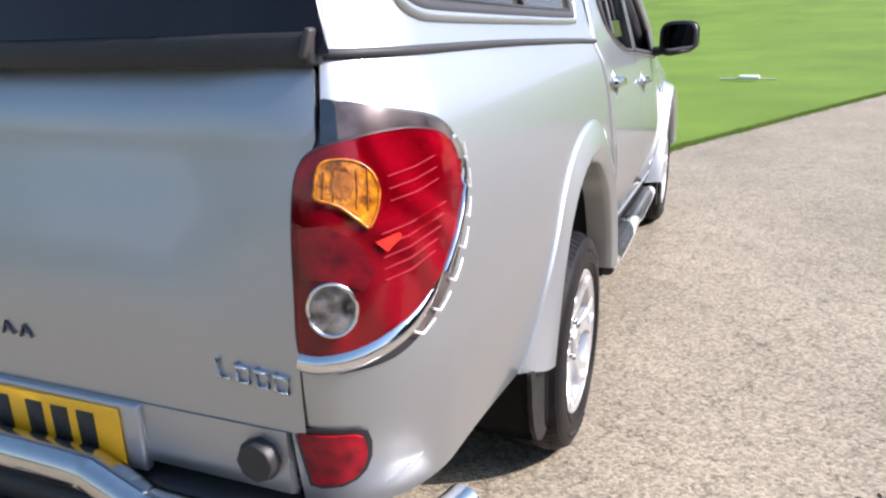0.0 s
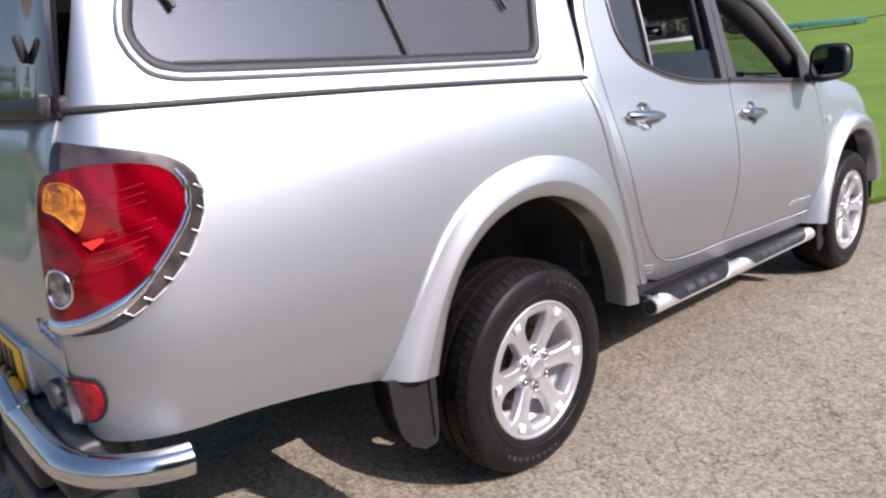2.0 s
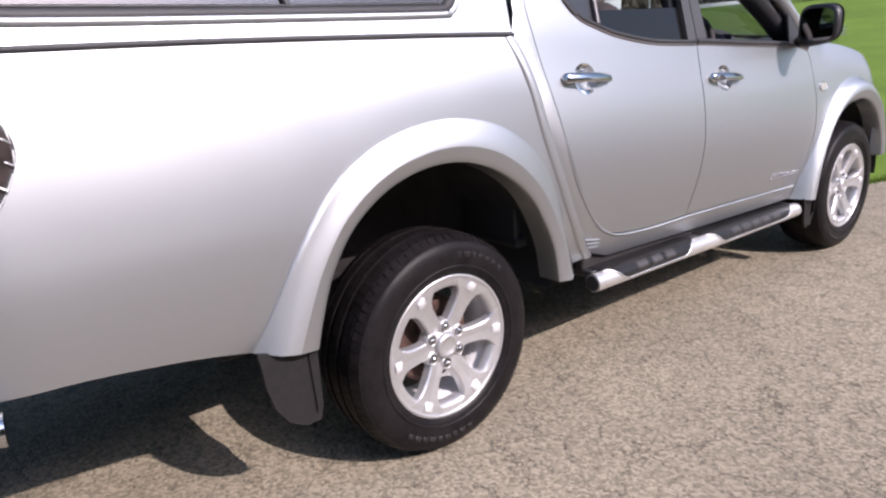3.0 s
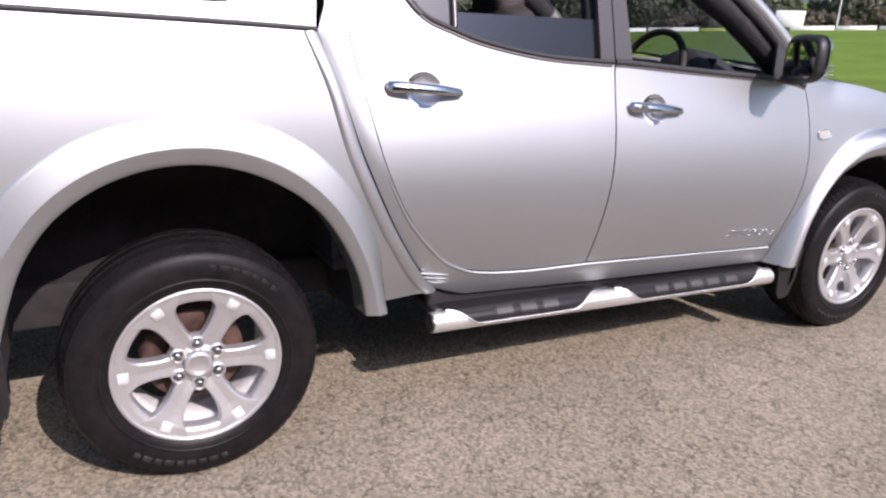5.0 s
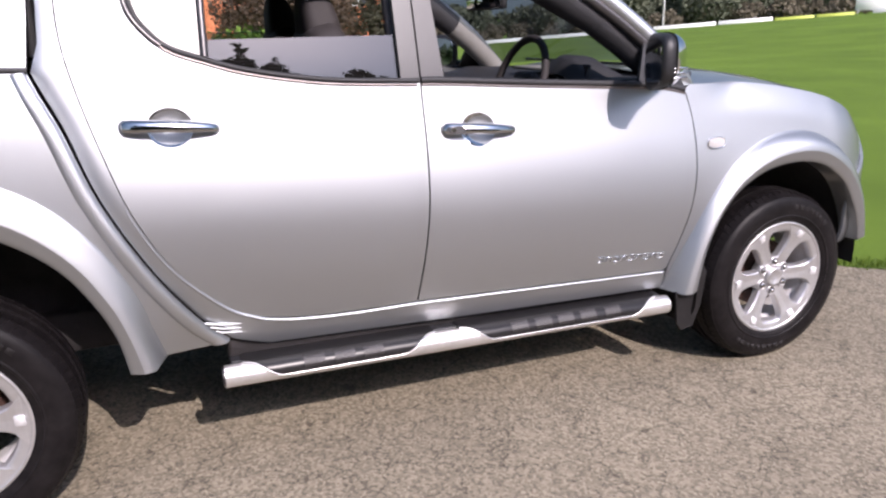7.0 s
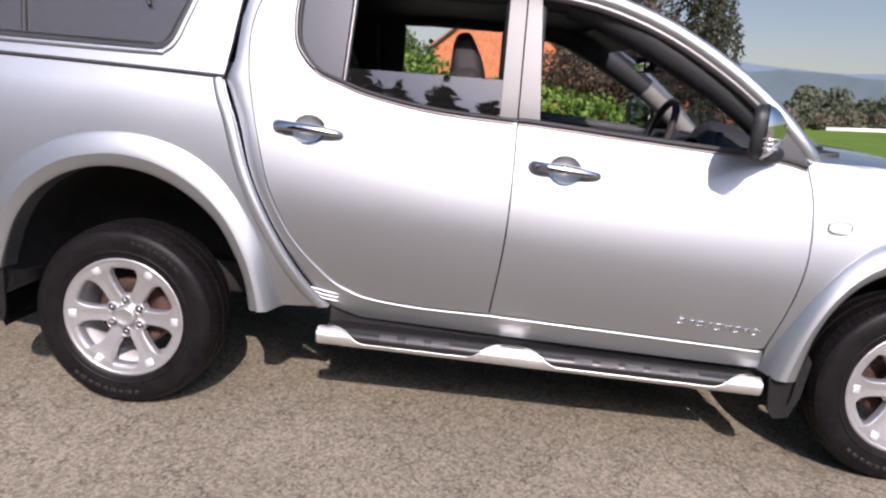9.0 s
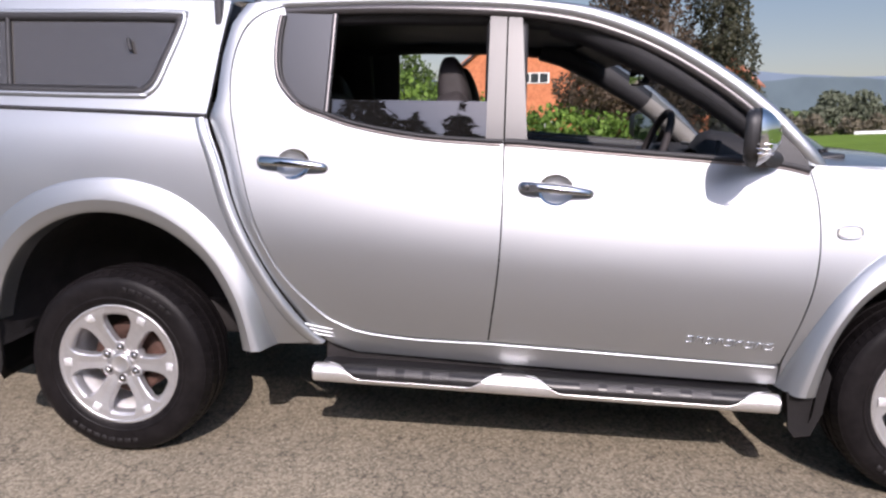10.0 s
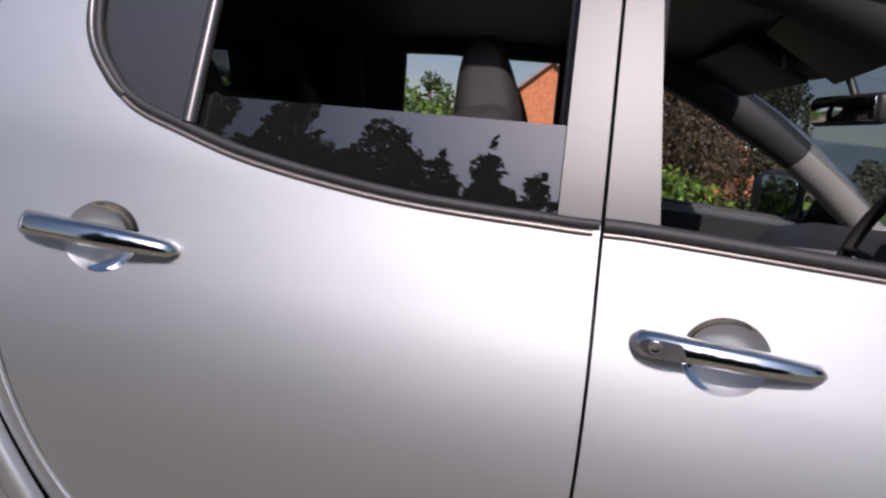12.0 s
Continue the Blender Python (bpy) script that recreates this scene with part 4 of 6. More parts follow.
red_body()
REFLECT = lamp_back()
DARKCHROME = mat("dark_chrome", (0.13, 0.125, 0.125), 0.16, 1.0, 0.25, 30)
REFLEX = mat("red_reflex", (0.15, 0.0015, 0.006), 0.25, 0.0, 0.3, 30, 0.3, 500, coat=0.1, spec=0.3, second=(0.40, 0.006, 0.016))
DEEP_RED = mat("lens_shade_red", (0.055, 0.001, 0.003), 0.2, 0.0, 0.3, 26, coat=0.3, second=(0.16, 0.002, 0.008), big=16)
BRIGHT_RED = mat("lamp_wedge_red", (0.70, 0.028, 0.018), 0.2, 0.0, 0.2, 60, coat=0.2)


def wrap(pts):
    """Lamp outlines follow the corner's own length."""
    return [(RC + (u - RC) * 0.938 if u < RC else u, v) for u, v in pts]


# the brown cast paints a reflection into the dark smoked surround
SMOKED = mat("smoked_chrome", (0.060, 0.048, 0.046), 0.20, 0.5, 0.5, 18, second=(0.11, 0.085, 0.082))
AMBER = mat("amber_plastic", (0.20, 0.045, 0.001), 0.12, 0.0, 0.5, 60, 0.5, 70, coat=0.6, second=(0.50, 0.17, 0.006), big=40)
AMBER_DARK = mat("amber_bulb", (0.17, 0.042, 0.003), 0.25, 0.2, 0.3, 90, 0.3, 90, coat=0.6, second=(0.32, 0.10, 0.008))
CLIP = mat("bright_clip", (0.85, 0.85, 0.86), 0.35, 0.6, 0.05, 60)
FIN = mat("lens_fin", (0.26, 0.004, 0.014), 0.5, 0.0, 0.2, 60, spec=0.2)
BOWL = mat("reverse_bowl", (0.02, 0.018, 0.020), 0.12, 0.7, 0.6, 40, 0.8, 40, coat=0.6, second=(0.26, 0.25, 0.25), big=45)


def fit(pts):
    """Lamp outlines, drawn in towards the lamp's middle height."""
    return wrap([(u + 0.013 * smooth01(u, -1.33, -1.13) * smooth01(v, 1.06, 1.17), 1.15 + (v - 1.15) * (0.885 if v < 1.15 else 0.95)) for u, v in pts])


def tail_lamp(s):
    b = BED[s]
    fl = s < 0
    lens = fit(smooth_line([(-1.470, 0.925), (-1.471, 1.03), (-1.470, 1.13), (-1.463, 1.196), (-1.447, 1.230), (-1.412, 1.248), (-1.35, 1.258), (-1.29, 1.264), (-1.23, 1.262), (-1.168, 1.243), (-1.140, 1.195), (-1.150, 1.125), (-1.190, 1.045), (-1.26, 0.980), (-1.35, 0.934), (-1.43, 0.920)], 5, True))
    bez = fit([(-1.474, 0.893)] + smooth_line([(-1.40, 0.884), (-1.283, 0.904), (-1.183, 0.985), (-1.120, 1.079), (-1.094, 1.17), (-1.106, 1.228), (-1.155, 1.270), (-1.25, 1.297), (-1.398, 1.318)], 5) + smooth_line([(-1.403, 1.296), (-1.410, 1.272), (-1.424, 1.249), (-1.4526, 1.230), (-1.4686, 1.192), (-1.474, 1.12)], 3))
    lamp = part("tail_lamp", panel(lens[::-1], b, cell=0.02, thick=0.004, flip=fl, lift=-0.020), REFLECT, truck, "red wrap-round tail lamp with amber and clear inserts")
    part("bezel", panel(bez[::-1], b, cell=0.02, thick=0.006, flip=fl, lift=0.003), BLACK, lamp, "black lamp surround")
    foot = fit(smooth_line([(-1.472, 0.909), (-1.43, 0.906), (-1.36, 0.917), (-1.29, 0.945), (-1.235, 0.985), (-1.195, 1.03)], 4))
    part("bezel_foot", tube([on(b, u, v, 0.002) for u, v in foot], [0.019] * (len(foot) - 9) + [0.019 - 0.0016 * k for k in range(9)], 14), CHROME, lamp, "bright chrome lower surround")
    lip = fit(smooth_line([(-1.205, 1.022), (-1.170, 1.072), (-1.143, 1.130), (-1.134, 1.195), (-1.150, 1.236)], 6))
    part("bezel_lip", strip(lip, b, 0.0075, 0.0145, 10), CHROME, lamp)
    top = fit(smooth_line([(-1.366, 1.310), (-1.25, 1.291), (-1.160, 1.264), (-1.114, 1.226), (-1.102, 1.172), (-1.126, 1.086), (-1.187, 0.994), (-1.262, 0.926), (-1.270, 0.950), (-1.205, 1.030), (-1.167, 1.112), (-1.150, 1.19), (-1.175, 1.232), (-1.23, 1.248), (-1.31, 1.250), (-1.366, 1.246)], 4, True))
    part("bezel_inlay", panel(top, b, cell=0.02, thick=0.003, flip=fl, lift=0.008), SMOKED, lamp, "dark smoked chrome inlay with a brown reflection in its colour")
    part("bezel_end", panel(fit([(-1.402, 1.314), (-1.374, 1.311), (-1.370, 1.30), (-1.372, 1.256), (-1.408, 1.254)])[::-1], b, cell=0.02, thick=0.004, flip=fl, lift=0.010), DARKCHROME, lamp)
    part("lens_gasket", strip(lens + [lens[0]], b, 0.0035, 0.0095, 6), BLACK, lamp)
    # red lens with the amber and clear inserts set on its inner face
    part("lens", panel(lens[::-1], b, cell=0.02, thick=0.003, flip=fl, lift=0.014), RED, lamp, "glossy red plastic lens")
    amber = smooth_line([(-1.372 + (u + 1.372) * 0.88, 1.186 + (v - 1.180) * 0.88) for u, v in [(-1.428, 1.188), (-1.418, 1.222), (-1.39, 1.232), (-1.345, 1.228), (-1.312, 1.205), (-1.306, 1.165), (-1.328, 1.118), (-1.345, 1.130), (-1.385, 1.160), (-1.428, 1.172)]], 3, True)
    ind = part("indicator", panel(fit(amber), b, cell=0.02, thick=0.003, flip=fl, lift=0.0165), AMBER, lamp, "amber indicator segment")
    for u, v, r in ((-1.372, 1.196, 0.019),):
        cell = fit([(u + r * math.cos(t), v + r * math.sin(t)) for t in (2 * math.pi * k / 16 for k in range(16))])
        part("bulb_cell", panel(cell, b, cell=0.02, thick=0.003, flip=fl, lift=0.0180), AMBER_DARK, ind)
    for u in (-1.408, -1.390, -1.352, -1.334):
        part("lens_rib", strip(fit([(u, 1.182 - 0.30 * (u + 1.42)), (u + 0.003, 1.185), (u + 0.005, 1.216)]), b, 0.0016, 0.0165, 6), AMBER_DARK, ind)
    am = fit(amber)
    part("indicator_rim", strip(am + [am[0]], b, 0.0022, 0.0165, 6), AMBER, ind)
    c = fit([(-1.405 + 0.040 * math.cos(t), 1.003 + 0.044 * math.sin(t)) for t in (2 * math.pi * k / 28 for k in range(28))])
    part("reverse_lamp", panel(c, b, cell=0.02, thick=0.003, flip=fl, lift=0.0165), BOWL, lamp, "clear reversing lamp bowl")
    part("lamp_ring", strip(c + [c[0]], b, 0.0030, 0.018, 8), CHROME, lamp)
    # fins and wedge moulded into the lens
    for k in range(5):
        z = 1.040 + 0.019 * k
        part("fin", strip(fit([(-1.315, z), (-1.27, z + 0.008), (-1.222 + 0.007 * k, z + 0.026)]), b, 0.0012, 0.0150, 6), FIN, lamp)
    for k in range(3):
        z = 1.165 + 0.018 * k
        part("fin", strip(fit([(-1.295, z), (-1.25, z + 0.006), (-1.205, z + 0.016)]), b, 0.0009, 0.0150, 6), FIN, lamp)
    part("wedge", panel(fit([(-1.328, 1.106), (-1.288, 1.114), (-1.284, 1.108), (-1.310, 1.088)]), b, cell=0.03, thick=0.003, flip=fl, lift=0.0185), BRIGHT_RED, lamp)
    # shade on the lens's inboard side, painted as a dark red patch
    part("lens_shading", panel(fit([(-1.455, 1.135), (-1.405, 1.140), (-1.355, 1.110), (-1.328, 1.06), (-1.352, 1.03), (-1.40, 1.05), (-1.455, 1.055)]), b, cell=0.03, thick=0.003, flip=fl, lift=0.0175), DEEP_RED, lamp)
    # bright clips round the surround
    pts = smooth_line([(-1.255, 0.926), (-1.203, 0.966), (-1.150, 1.026), (-1.114, 1.092), (-1.099, 1.160), (-1.104, 1.220)], 4)
    for k in range(0, len(pts) - 2, 3):
        (u0, v0), (u1, v1) = pts[k], pts[k + 2]
        iu, iv = u0 - 0.016, v0 + 0.010
        part("clip", tube([on(b, u, v, 0.0115) for u, v in fit([(u1, v1), ((u0 + u1) / 2, (v0 + v1) / 2), (u0, v0), (iu, iv)])], 0.0022, 6), CLIP, lamp)


for s in (1, -1):
    tail_lamp(s)


# ---------------------------------------------------------------- rear bumper, plate, tow gear
def rear_end():
    def val(x, z):
        p = tail_surf(x, 0.95)
        return Vector((x, p.y + 0.016 - 0.02 * smooth01(z, 0.665, 0.685) + 0.05 * smooth01(-z, -0.685, -0.645), z))
    bump = part("rear_bumper", panel([(-0.674, 0.665), (0.674, 0.665), (0.674, 0.8042), (-0.674, 0.8042)], val, cell=0.03, thick=0.02), SILVER, truck, "silver rear valance")
    part("bumper_step", join(box((1.46, 0.10, 0.075), (0, -1.345, 0.622), 0.015), box((1.2, 0.10, 0.10), (0, -1.26, 0.58), 0.01)), BLACK, truck, "black plastic bumper step")
    # plate with plain bars in place of its characters
    yel = mat("plate_yellow", (0.86, 0.44, 0.008), 0.4, 0.0, 0.04, 60, coat=0.2)
    pl = part("number_plate", box((0.52, 0.006, 0.111), (0.085, -1.388, 0.738), 0.003, segs=1), yel, truck, "yellow number plate with dark bars")
    for k in range(7):
        part("plate_bar", box((0.040, 0.003, 0.074), (-0.125 + 0.062 * k + (0.022 if k > 3 else 0), -1.392, 0.740), 0.001, segs=1), BLACK, pl)
    part("plate_recess", box((0.60, 0.02, 0.13), (0.085, -1.374, 0.738), 0.006), SILVER, truck)
    part("trailer_socket", join(tube([(0.625, -1.365, 0.752), (0.625, -1.390, 0.752), (0.625, -1.397, 0.752)], [0.037, 0.037, 0.033], 8)), BLACK, truck, "black octagonal trailer socket")
    for s in (1, -1):
        rim = [(u - 0.030, v) for u, v in wrap([(-1.476, 0.818), (-1.40, 0.820), (-1.342, 0.820), (-1.326, 0.812), (-1.319, 0.792), (-1.320, 0.765), (-1.331, 0.740), (-1.352, 0.722), (-1.385, 0.710), (-1.44, 0.702), (-1.462, 0.704)])]
        red = [(-1.410 + (u + 1.410) * 0.86, 0.758 + (v - 0.758) * 0.83) for u, v in rim]
        base = part("rear_reflector", panel(rim[::-1], BED[s], cell=0.03, thick=0.006, flip=(s < 0), lift=0.004), BLACK, truck, "red rear reflector in a black surround")
        part("reflex_lens", panel(red[::-1], BED[s], cell=0.03, thick=0.004, flip=(s < 0), lift=0.0075), REFLEX, base)
        # thin raised bead added to draw the corner's short highlight
        part("highlight_bead", strip([(-1.31, 0.698), (-1.285, 0.704), (-1.26, 0.714), (-1.235, 0.728)], BED[s], [0.002, 0.0045, 0.0045, 0.002], -0.0005, 8), SILVER, truck)
    # bright tube bumper: high in the middle, cranked down to the ends
    half = smooth_line([(0.0, -1.425, 0.690), (0.16, -1.425, 0.690), (0.288, -1.425, 0.688), (0.315, -1.425, 0.682), (0.400, -1.425, 0.648), (0.428, -1.425, 0.641), (0.50, -1.425, 0.639), (0.68, -1.425, 0.639), (0.76, -1.412, 0.636), (0.83, -1.37, 0.631), (0.878, -1.305, 0.626), (0.900, -1.25, 0.623), (0.908, -1.215, 0.622)], 4)
    line = [(-x, y, z) for x, y, z in half[::-1]] + half[1:]
    part("tube_bumper", tube(line, 0.036, 16), STEEL, truck, "polished stainless tube rear bumper")
    part("bumper_body", join(box((1.30, 0.16, 0.13), (0, -1.33, 0.545), 0.03), box((1.16, 0.14, 0.16), (0, -1.30, 0.42), 0.04), box((0.34, 0.06, 0.10), (0.28, -1.40, 0.50), 0.015)), BLACK, truck, "black plastic lower bumper body")
    # tow bar
    part("tow_bar", join(box((0.90, 0.08, 0.08), (0, -1.40, 0.40), 0.008), box((0.10, 0.20, 0.03), (0.0, -1.47, 0.44), 0.006), box((0.14, 0.10, 0.20), (0, -1.42, 0.46), 0.01)), BLACK, truck, "black steel tow bar")
    part("tow_ball", join(tube([(0, -1.55, 0.47), (0, -1.55, 0.52)], 0.012, 10), spin([(-0.025, 0.0), (-0.022, 0.012), (-0.013, 0.021), (0, 0.025), (0.013, 0.021), (0.022, 0.012), (0.025, 0.0)], 16, at=(0, -1.55, 0.54))), STEEL, truck)
    for s in (1, -1):
        part("bumper_bracket", box((0.05, 0.12, 0.06), (0.60 * s, -1.375, 0.60), 0.006), BLACK, truck)


rear_end()


# ---------------------------------------------------------------- hardtop canopy over the cargo bed
canopy = part("canopy", loft([[Vector((w * q, y, ze + (zc - ze) * (1 - abs(q) ** 3.0))) for q in (k / 12 for k in range(-12, 13))] for y, w, ze, zc in ((-1.36, 0.655, 1.745, 1.78), (-1.25, 0.665, 1.765, 1.82), (-0.6, 0.668, 1.772, 1.845), (0.1, 0.667, 1.770, 1.845), (0.36, 0.662, 1.765, 1.835), (0.42, 0.655, 1.75, 1.80))], flip=True), SILVER, truck, "silver fibreglass canopy with dark side windows")


def canopy_side(s):
    b, fl = BED[s], s < 0
    win = smooth_line([(-1.165, 1.52), (-1.135, 1.452), (-1.08, 1.424), (-0.95, 1.416), (-0.46, 1.408), (0.075, 1.402), (0.140, 1.409), (0.178, 1.447), (0.205, 1.52), (0.246, 1.64), (0.252, 1.69), (0.20, 1.709), (-0.4, 1.712), (-1.0, 1.712), (-1.075, 1.70), (-1.125, 1.62)], 5, True)
    n = len(win)
    # the shell round the window in an upper and a lower half
    left = min(range(n), key=lambda k: win[k][0])
    right = min((k for k in range(n) if win[k][0] > 0), key=lambda k: abs(win[k][1] - 1.56))
    chain = [win[(left + k) % n] for k in range((right - left) % n + 1)]
    other = [win[(right + k) % n] for k in range((left - right) % n + 1)]
    vl, vr = win[left][1], win[right][1]
    lower, upper = (chain, other) if min(v for u, v in chain) < 1.45 else (other[::-1], chain[::-1])
    low = [(-1.368, vl), (-1.385, 1.373), (-0.65, 1.366), (0.0, 1.351), (0.374, 1.339), (0.388, 1.45), (0.400, vr)] + lower[::-1]
    high = [(0.400, vr), (0.404, 1.60), (0.426, 1.755), (-0.40, 1.765), (-1.34, 1.77), (-1.365, 1.56), (-1.368, vl)] + upper[::-1]
    part("canopy_side", join(panel(low, b, cell=0.03, thick=0.02, flip=fl), panel(high, b, cell=0.03, thick=0.02, flip=fl)), SILVER, canopy)
    part("window_frame", strip(win + [win[0]], b, 0.011, 0.001, 8, squash=None), SILVER, canopy)
    inner = [(-0.47 + (u + 0.47) * 0.977, 1.56 + (v - 1.56) * 0.91) for u, v in win]
    part("window_seal", strip(inner + [inner[0]], b, 0.0185, -0.006, 10), SEAL, canopy, "black rubber window surround")
    g = part("canopy_window", panel(inner, b, cell=0.06, thick=0.004, flip=fl, lift=-0.008), TINT_DUSTY, canopy, "dark tinted sliding canopy window")
    g.visible_shadow = False
    part("window_divider", strip([(-0.395, 1.425), (-0.43, 1.60), (-0.45, 1.70)], b, 0.010, -0.002, 6), SEAL, canopy)
    part("window_track", strip([(-1.06, 1.448), (-0.42, 1.436), (0.10, 1.432)], b, 0.005, 0.004, 6), BLACK, canopy)
    for u in (-1.03, 0.06):
        part("window_latch", strip([(u - 0.012, 1.61), (u - 0.006, 1.59), (u, 1.575), (u + 0.004, 1.566)], b, 0.008, 0.006, 6), BLACK, canopy)
    # rubber strip between bed and canopy
    part("bed_rail_seal", strip(smooth_line([(-1.385, 1.367), (-1.2, 1.366), (-0.65, 1.360), (0.0, 1.345), (0.376, 1.333)], 9), b, 0.0078, 0.002, 8), SEAL, canopy, "black rubber strip")


for s in (1, -1):
    canopy_side(s)


def canopy_rear():
    def f(x, z):
        p = tail_surf(x, 1.1)
        return Vector((x, p.y + 0.048 + 0.20 * (z - 1.38), z))
    g = part("canopy_door", panel([(-0.760, 1.368), (0.760, 1.368), (0.715, 1.56), (0.66, 1.755), (-0.66, 1.755), (-0.735, 1.56)], f, cell=0.06, thick=0.012, lift=0.006), mat("black_glass", (0.011, 0.009, 0.015), 0.05, 0.0, 0.1, 10, spec=0.34), canopy, "dark tinted glass canopy tailgate")
    part("lower_frame", box((1.485, 0.05, 0.046), (0, -1.298, 1.376), 0.008), BLACK, canopy)
    for s in (1, -1):
        edge = [[Vector((xi * s, yi, z)), Vector(((xi + xo) / 2 * s, (yi + yo) / 2 - 0.012, z)), Vector((xo * s, yo, z))] for xi, yi, xo, yo, z in ((0.690, -1.300, 0.742, -1.285, 1.352), (0.690, -1.300, 0.745, -1.288, 1.40), (0.665, -1.275, 0.708, -1.255, 1.56), (0.610, -1.238, 0.652, -1.215, 1.76))]
        part("door_edge", loft(edge, flip=(s < 0)), BLACK, canopy)
        part("latch_cover", box((0.010, 0.020, 0.042), (0.738 * s, -1.320, 1.384), 0.003, Euler((0, 0.35 * s, 0)).to_matrix()), GRAPH, canopy)
        part("gas_strut_mount", box((0.022, 0.02, 0.06), (0.58 * s, -1.300, 1.50), 0.008, Euler((0.2, 0.2, 0)).to_matrix()), TRIM, canopy)
    part("canopy_front", box((1.40, 0.03, 0.40), (0, 0.385, 1.56), 0.01), TRIM, canopy)


canopy_rear()


# ---------------------------------------------------------------- side steps
GRIP = mat("grip_rubber", (0.030, 0.028, 0.029), 0.45, 0.0, 0.2, 100, 0.3, 160)


TREAD = mat("tread_black", (0.014, 0.0135, 0.014), 0.32, 0.0, 0.2, 90, spec=0.3)
BRUSHED = mat("brushed_steel", (0.74, 0.73, 0.72), 0.36, 0.85, 0.06, 60)


def side_step(s):
    z0, z1 = 0.385, 0.345
    zz = lambda y: z0 + (z1 - z0) * (y - 0.765) / (2.46 - 0.765)
    X = 0.835
    step = part("side_step", tube([(X * s, 0.765 + (2.46 - 0.765) * k / 12, zz(0.765 + (2.46 - 0.765) * k / 12)) for k in range(13)], 0.036, 18), BRUSHED, truck, "polished tube side step with black treads")
    for y in (0.762, 2.463):
        part("end_cap", tube([(X * s, y - 0.003, zz(y)), (X * s, y + 0.003, zz(y))], 0.031, 18), BLACK, step)
    for a, b, pads in ((0.822, 1.472, (1.044, 1.146, 1.243)), (1.566, 2.403, (1.79, 1.888, 1.982, 2.078, 2.187))):
        # moulded tread: a shell that wraps from the top of the tube down its face
        rows, edge = [], []
        for k in range(37):
            t = k / 36
            y = a + (b - a) * t
            e = smooth01(min(t, 1 - t) * (b - a), 0.0, 0.125)
            low = radians(88 - 100 * e)
            arc = [math.pi / 2 + (low - math.pi / 2) * q / 7 for q in range(8)]
            pts = [(X - 0.16, zz(y) + 0.040), (X - 0.02, zz(y) + 0.0405)] + [(X + 0.040 * math.cos(f), zz(y) + 0.040 * math.sin(f)) for f in arc] + [(X + 0.034 * math.cos(low), zz(y) + 0.034 * math.sin(low))]
            rows.append([Vector((x * s, y, z)) for x, z in pts])
            edge.append(((X + 0.0395 * math.cos(low - 0.03)) * s, y, zz(y) + 0.0395 * math.sin(low - 0.03)))
        part("tread", loft(rows, flip=(s > 0)), TREAD, step, "black moulded plastic tread")
        part("tread_lip", tube(edge, 0.0030, 8), BRUSHED, step, "bright lip under the tread")
        for y in pads:
            f0, f1 = radians(10), radians(66)
            pad_rows = [[Vector(((X + r * math.cos(f)) * s, y + d, zz(y) + r * math.sin(f))) for r, f in [(0.038, f0)] + [(0.0425, f0 + (f1 - f0) * q / 4) for q in range(5)] + [(0.038, f1)]] for d in (-0.034, -0.012, 0.012, 0.034)]
            part("grip", loft(pad_rows, flip=(s > 0)), GRIP, step, "grey ribbed grip pad")
    part("step_board", box((0.25, 1.66, 0.03), (0.685 * s, 1.62, 0.385), 0.006, Euler((-0.024, 0, 0)).to_matrix()), BLACK, step)
    for y in (0.98, 2.2):
        part("step_bracket", box((0.30, 0.05, 0.03), (0.66 * s, y, 0.375), 0.006), UNDER, step)
    # rubbing sill behind the step, with the three stepped fins at its tail
    part("sill_cover", box((0.05, 1.66, 0.085), (0.742 * s, 1.62, 0.432), 0.012, Euler((-0.026, 0, 0)).to_matrix()), UNDER, truck)
    for k in range(3):
        part("sill_fin", tube([on(CAB[s], 0.728 + 0.014 * k, 0.566 - 0.017 * k, 0.0), on(CAB[s], 0.775, 0.556 - 0.016 * k, 0.002), on(CAB[s], 0.835, 0.546 - 0.016 * k, -0.002)], [0.0055, 0.005, 0.003], 8), SILVER, truck)


for s in (1, -1):
    side_step(s)


# ---------------------------------------------------------------- mud flaps, mirrors, small fittings
FLAP = mat("flap_rubber", (0.011, 0.0098, 0.0102), 0.6, 0.0, 0.3, 60, 0.2, 200, spec=0.3)


def flap(s, y, xi, xo, zt, zb, lean, label):
    rows = []
    for k in range(9):
        t = k / 8
        z = zt + (zb - zt) * t
        cut = 0.05 * smooth01(t, 0.75, 1.0)
        rows.append([Vector((x * s, y + lean * t + 0.03 * (q - 0.5) ** 2, z)) for q, x in ((q, xi + cut + (xo - xi - 1.6 * cut) * q) for q in (0, 0.25, 0.5, 0.75, 1.0))])
    bm = loft(rows)
    bmesh.ops.solidify(bm, geom=bm.faces[:], thickness=0.010)
    bmesh.ops.recalc_face_normals(bm, faces=bm.faces)
    return part("mud_flap", bm, FLAP, truck, label)


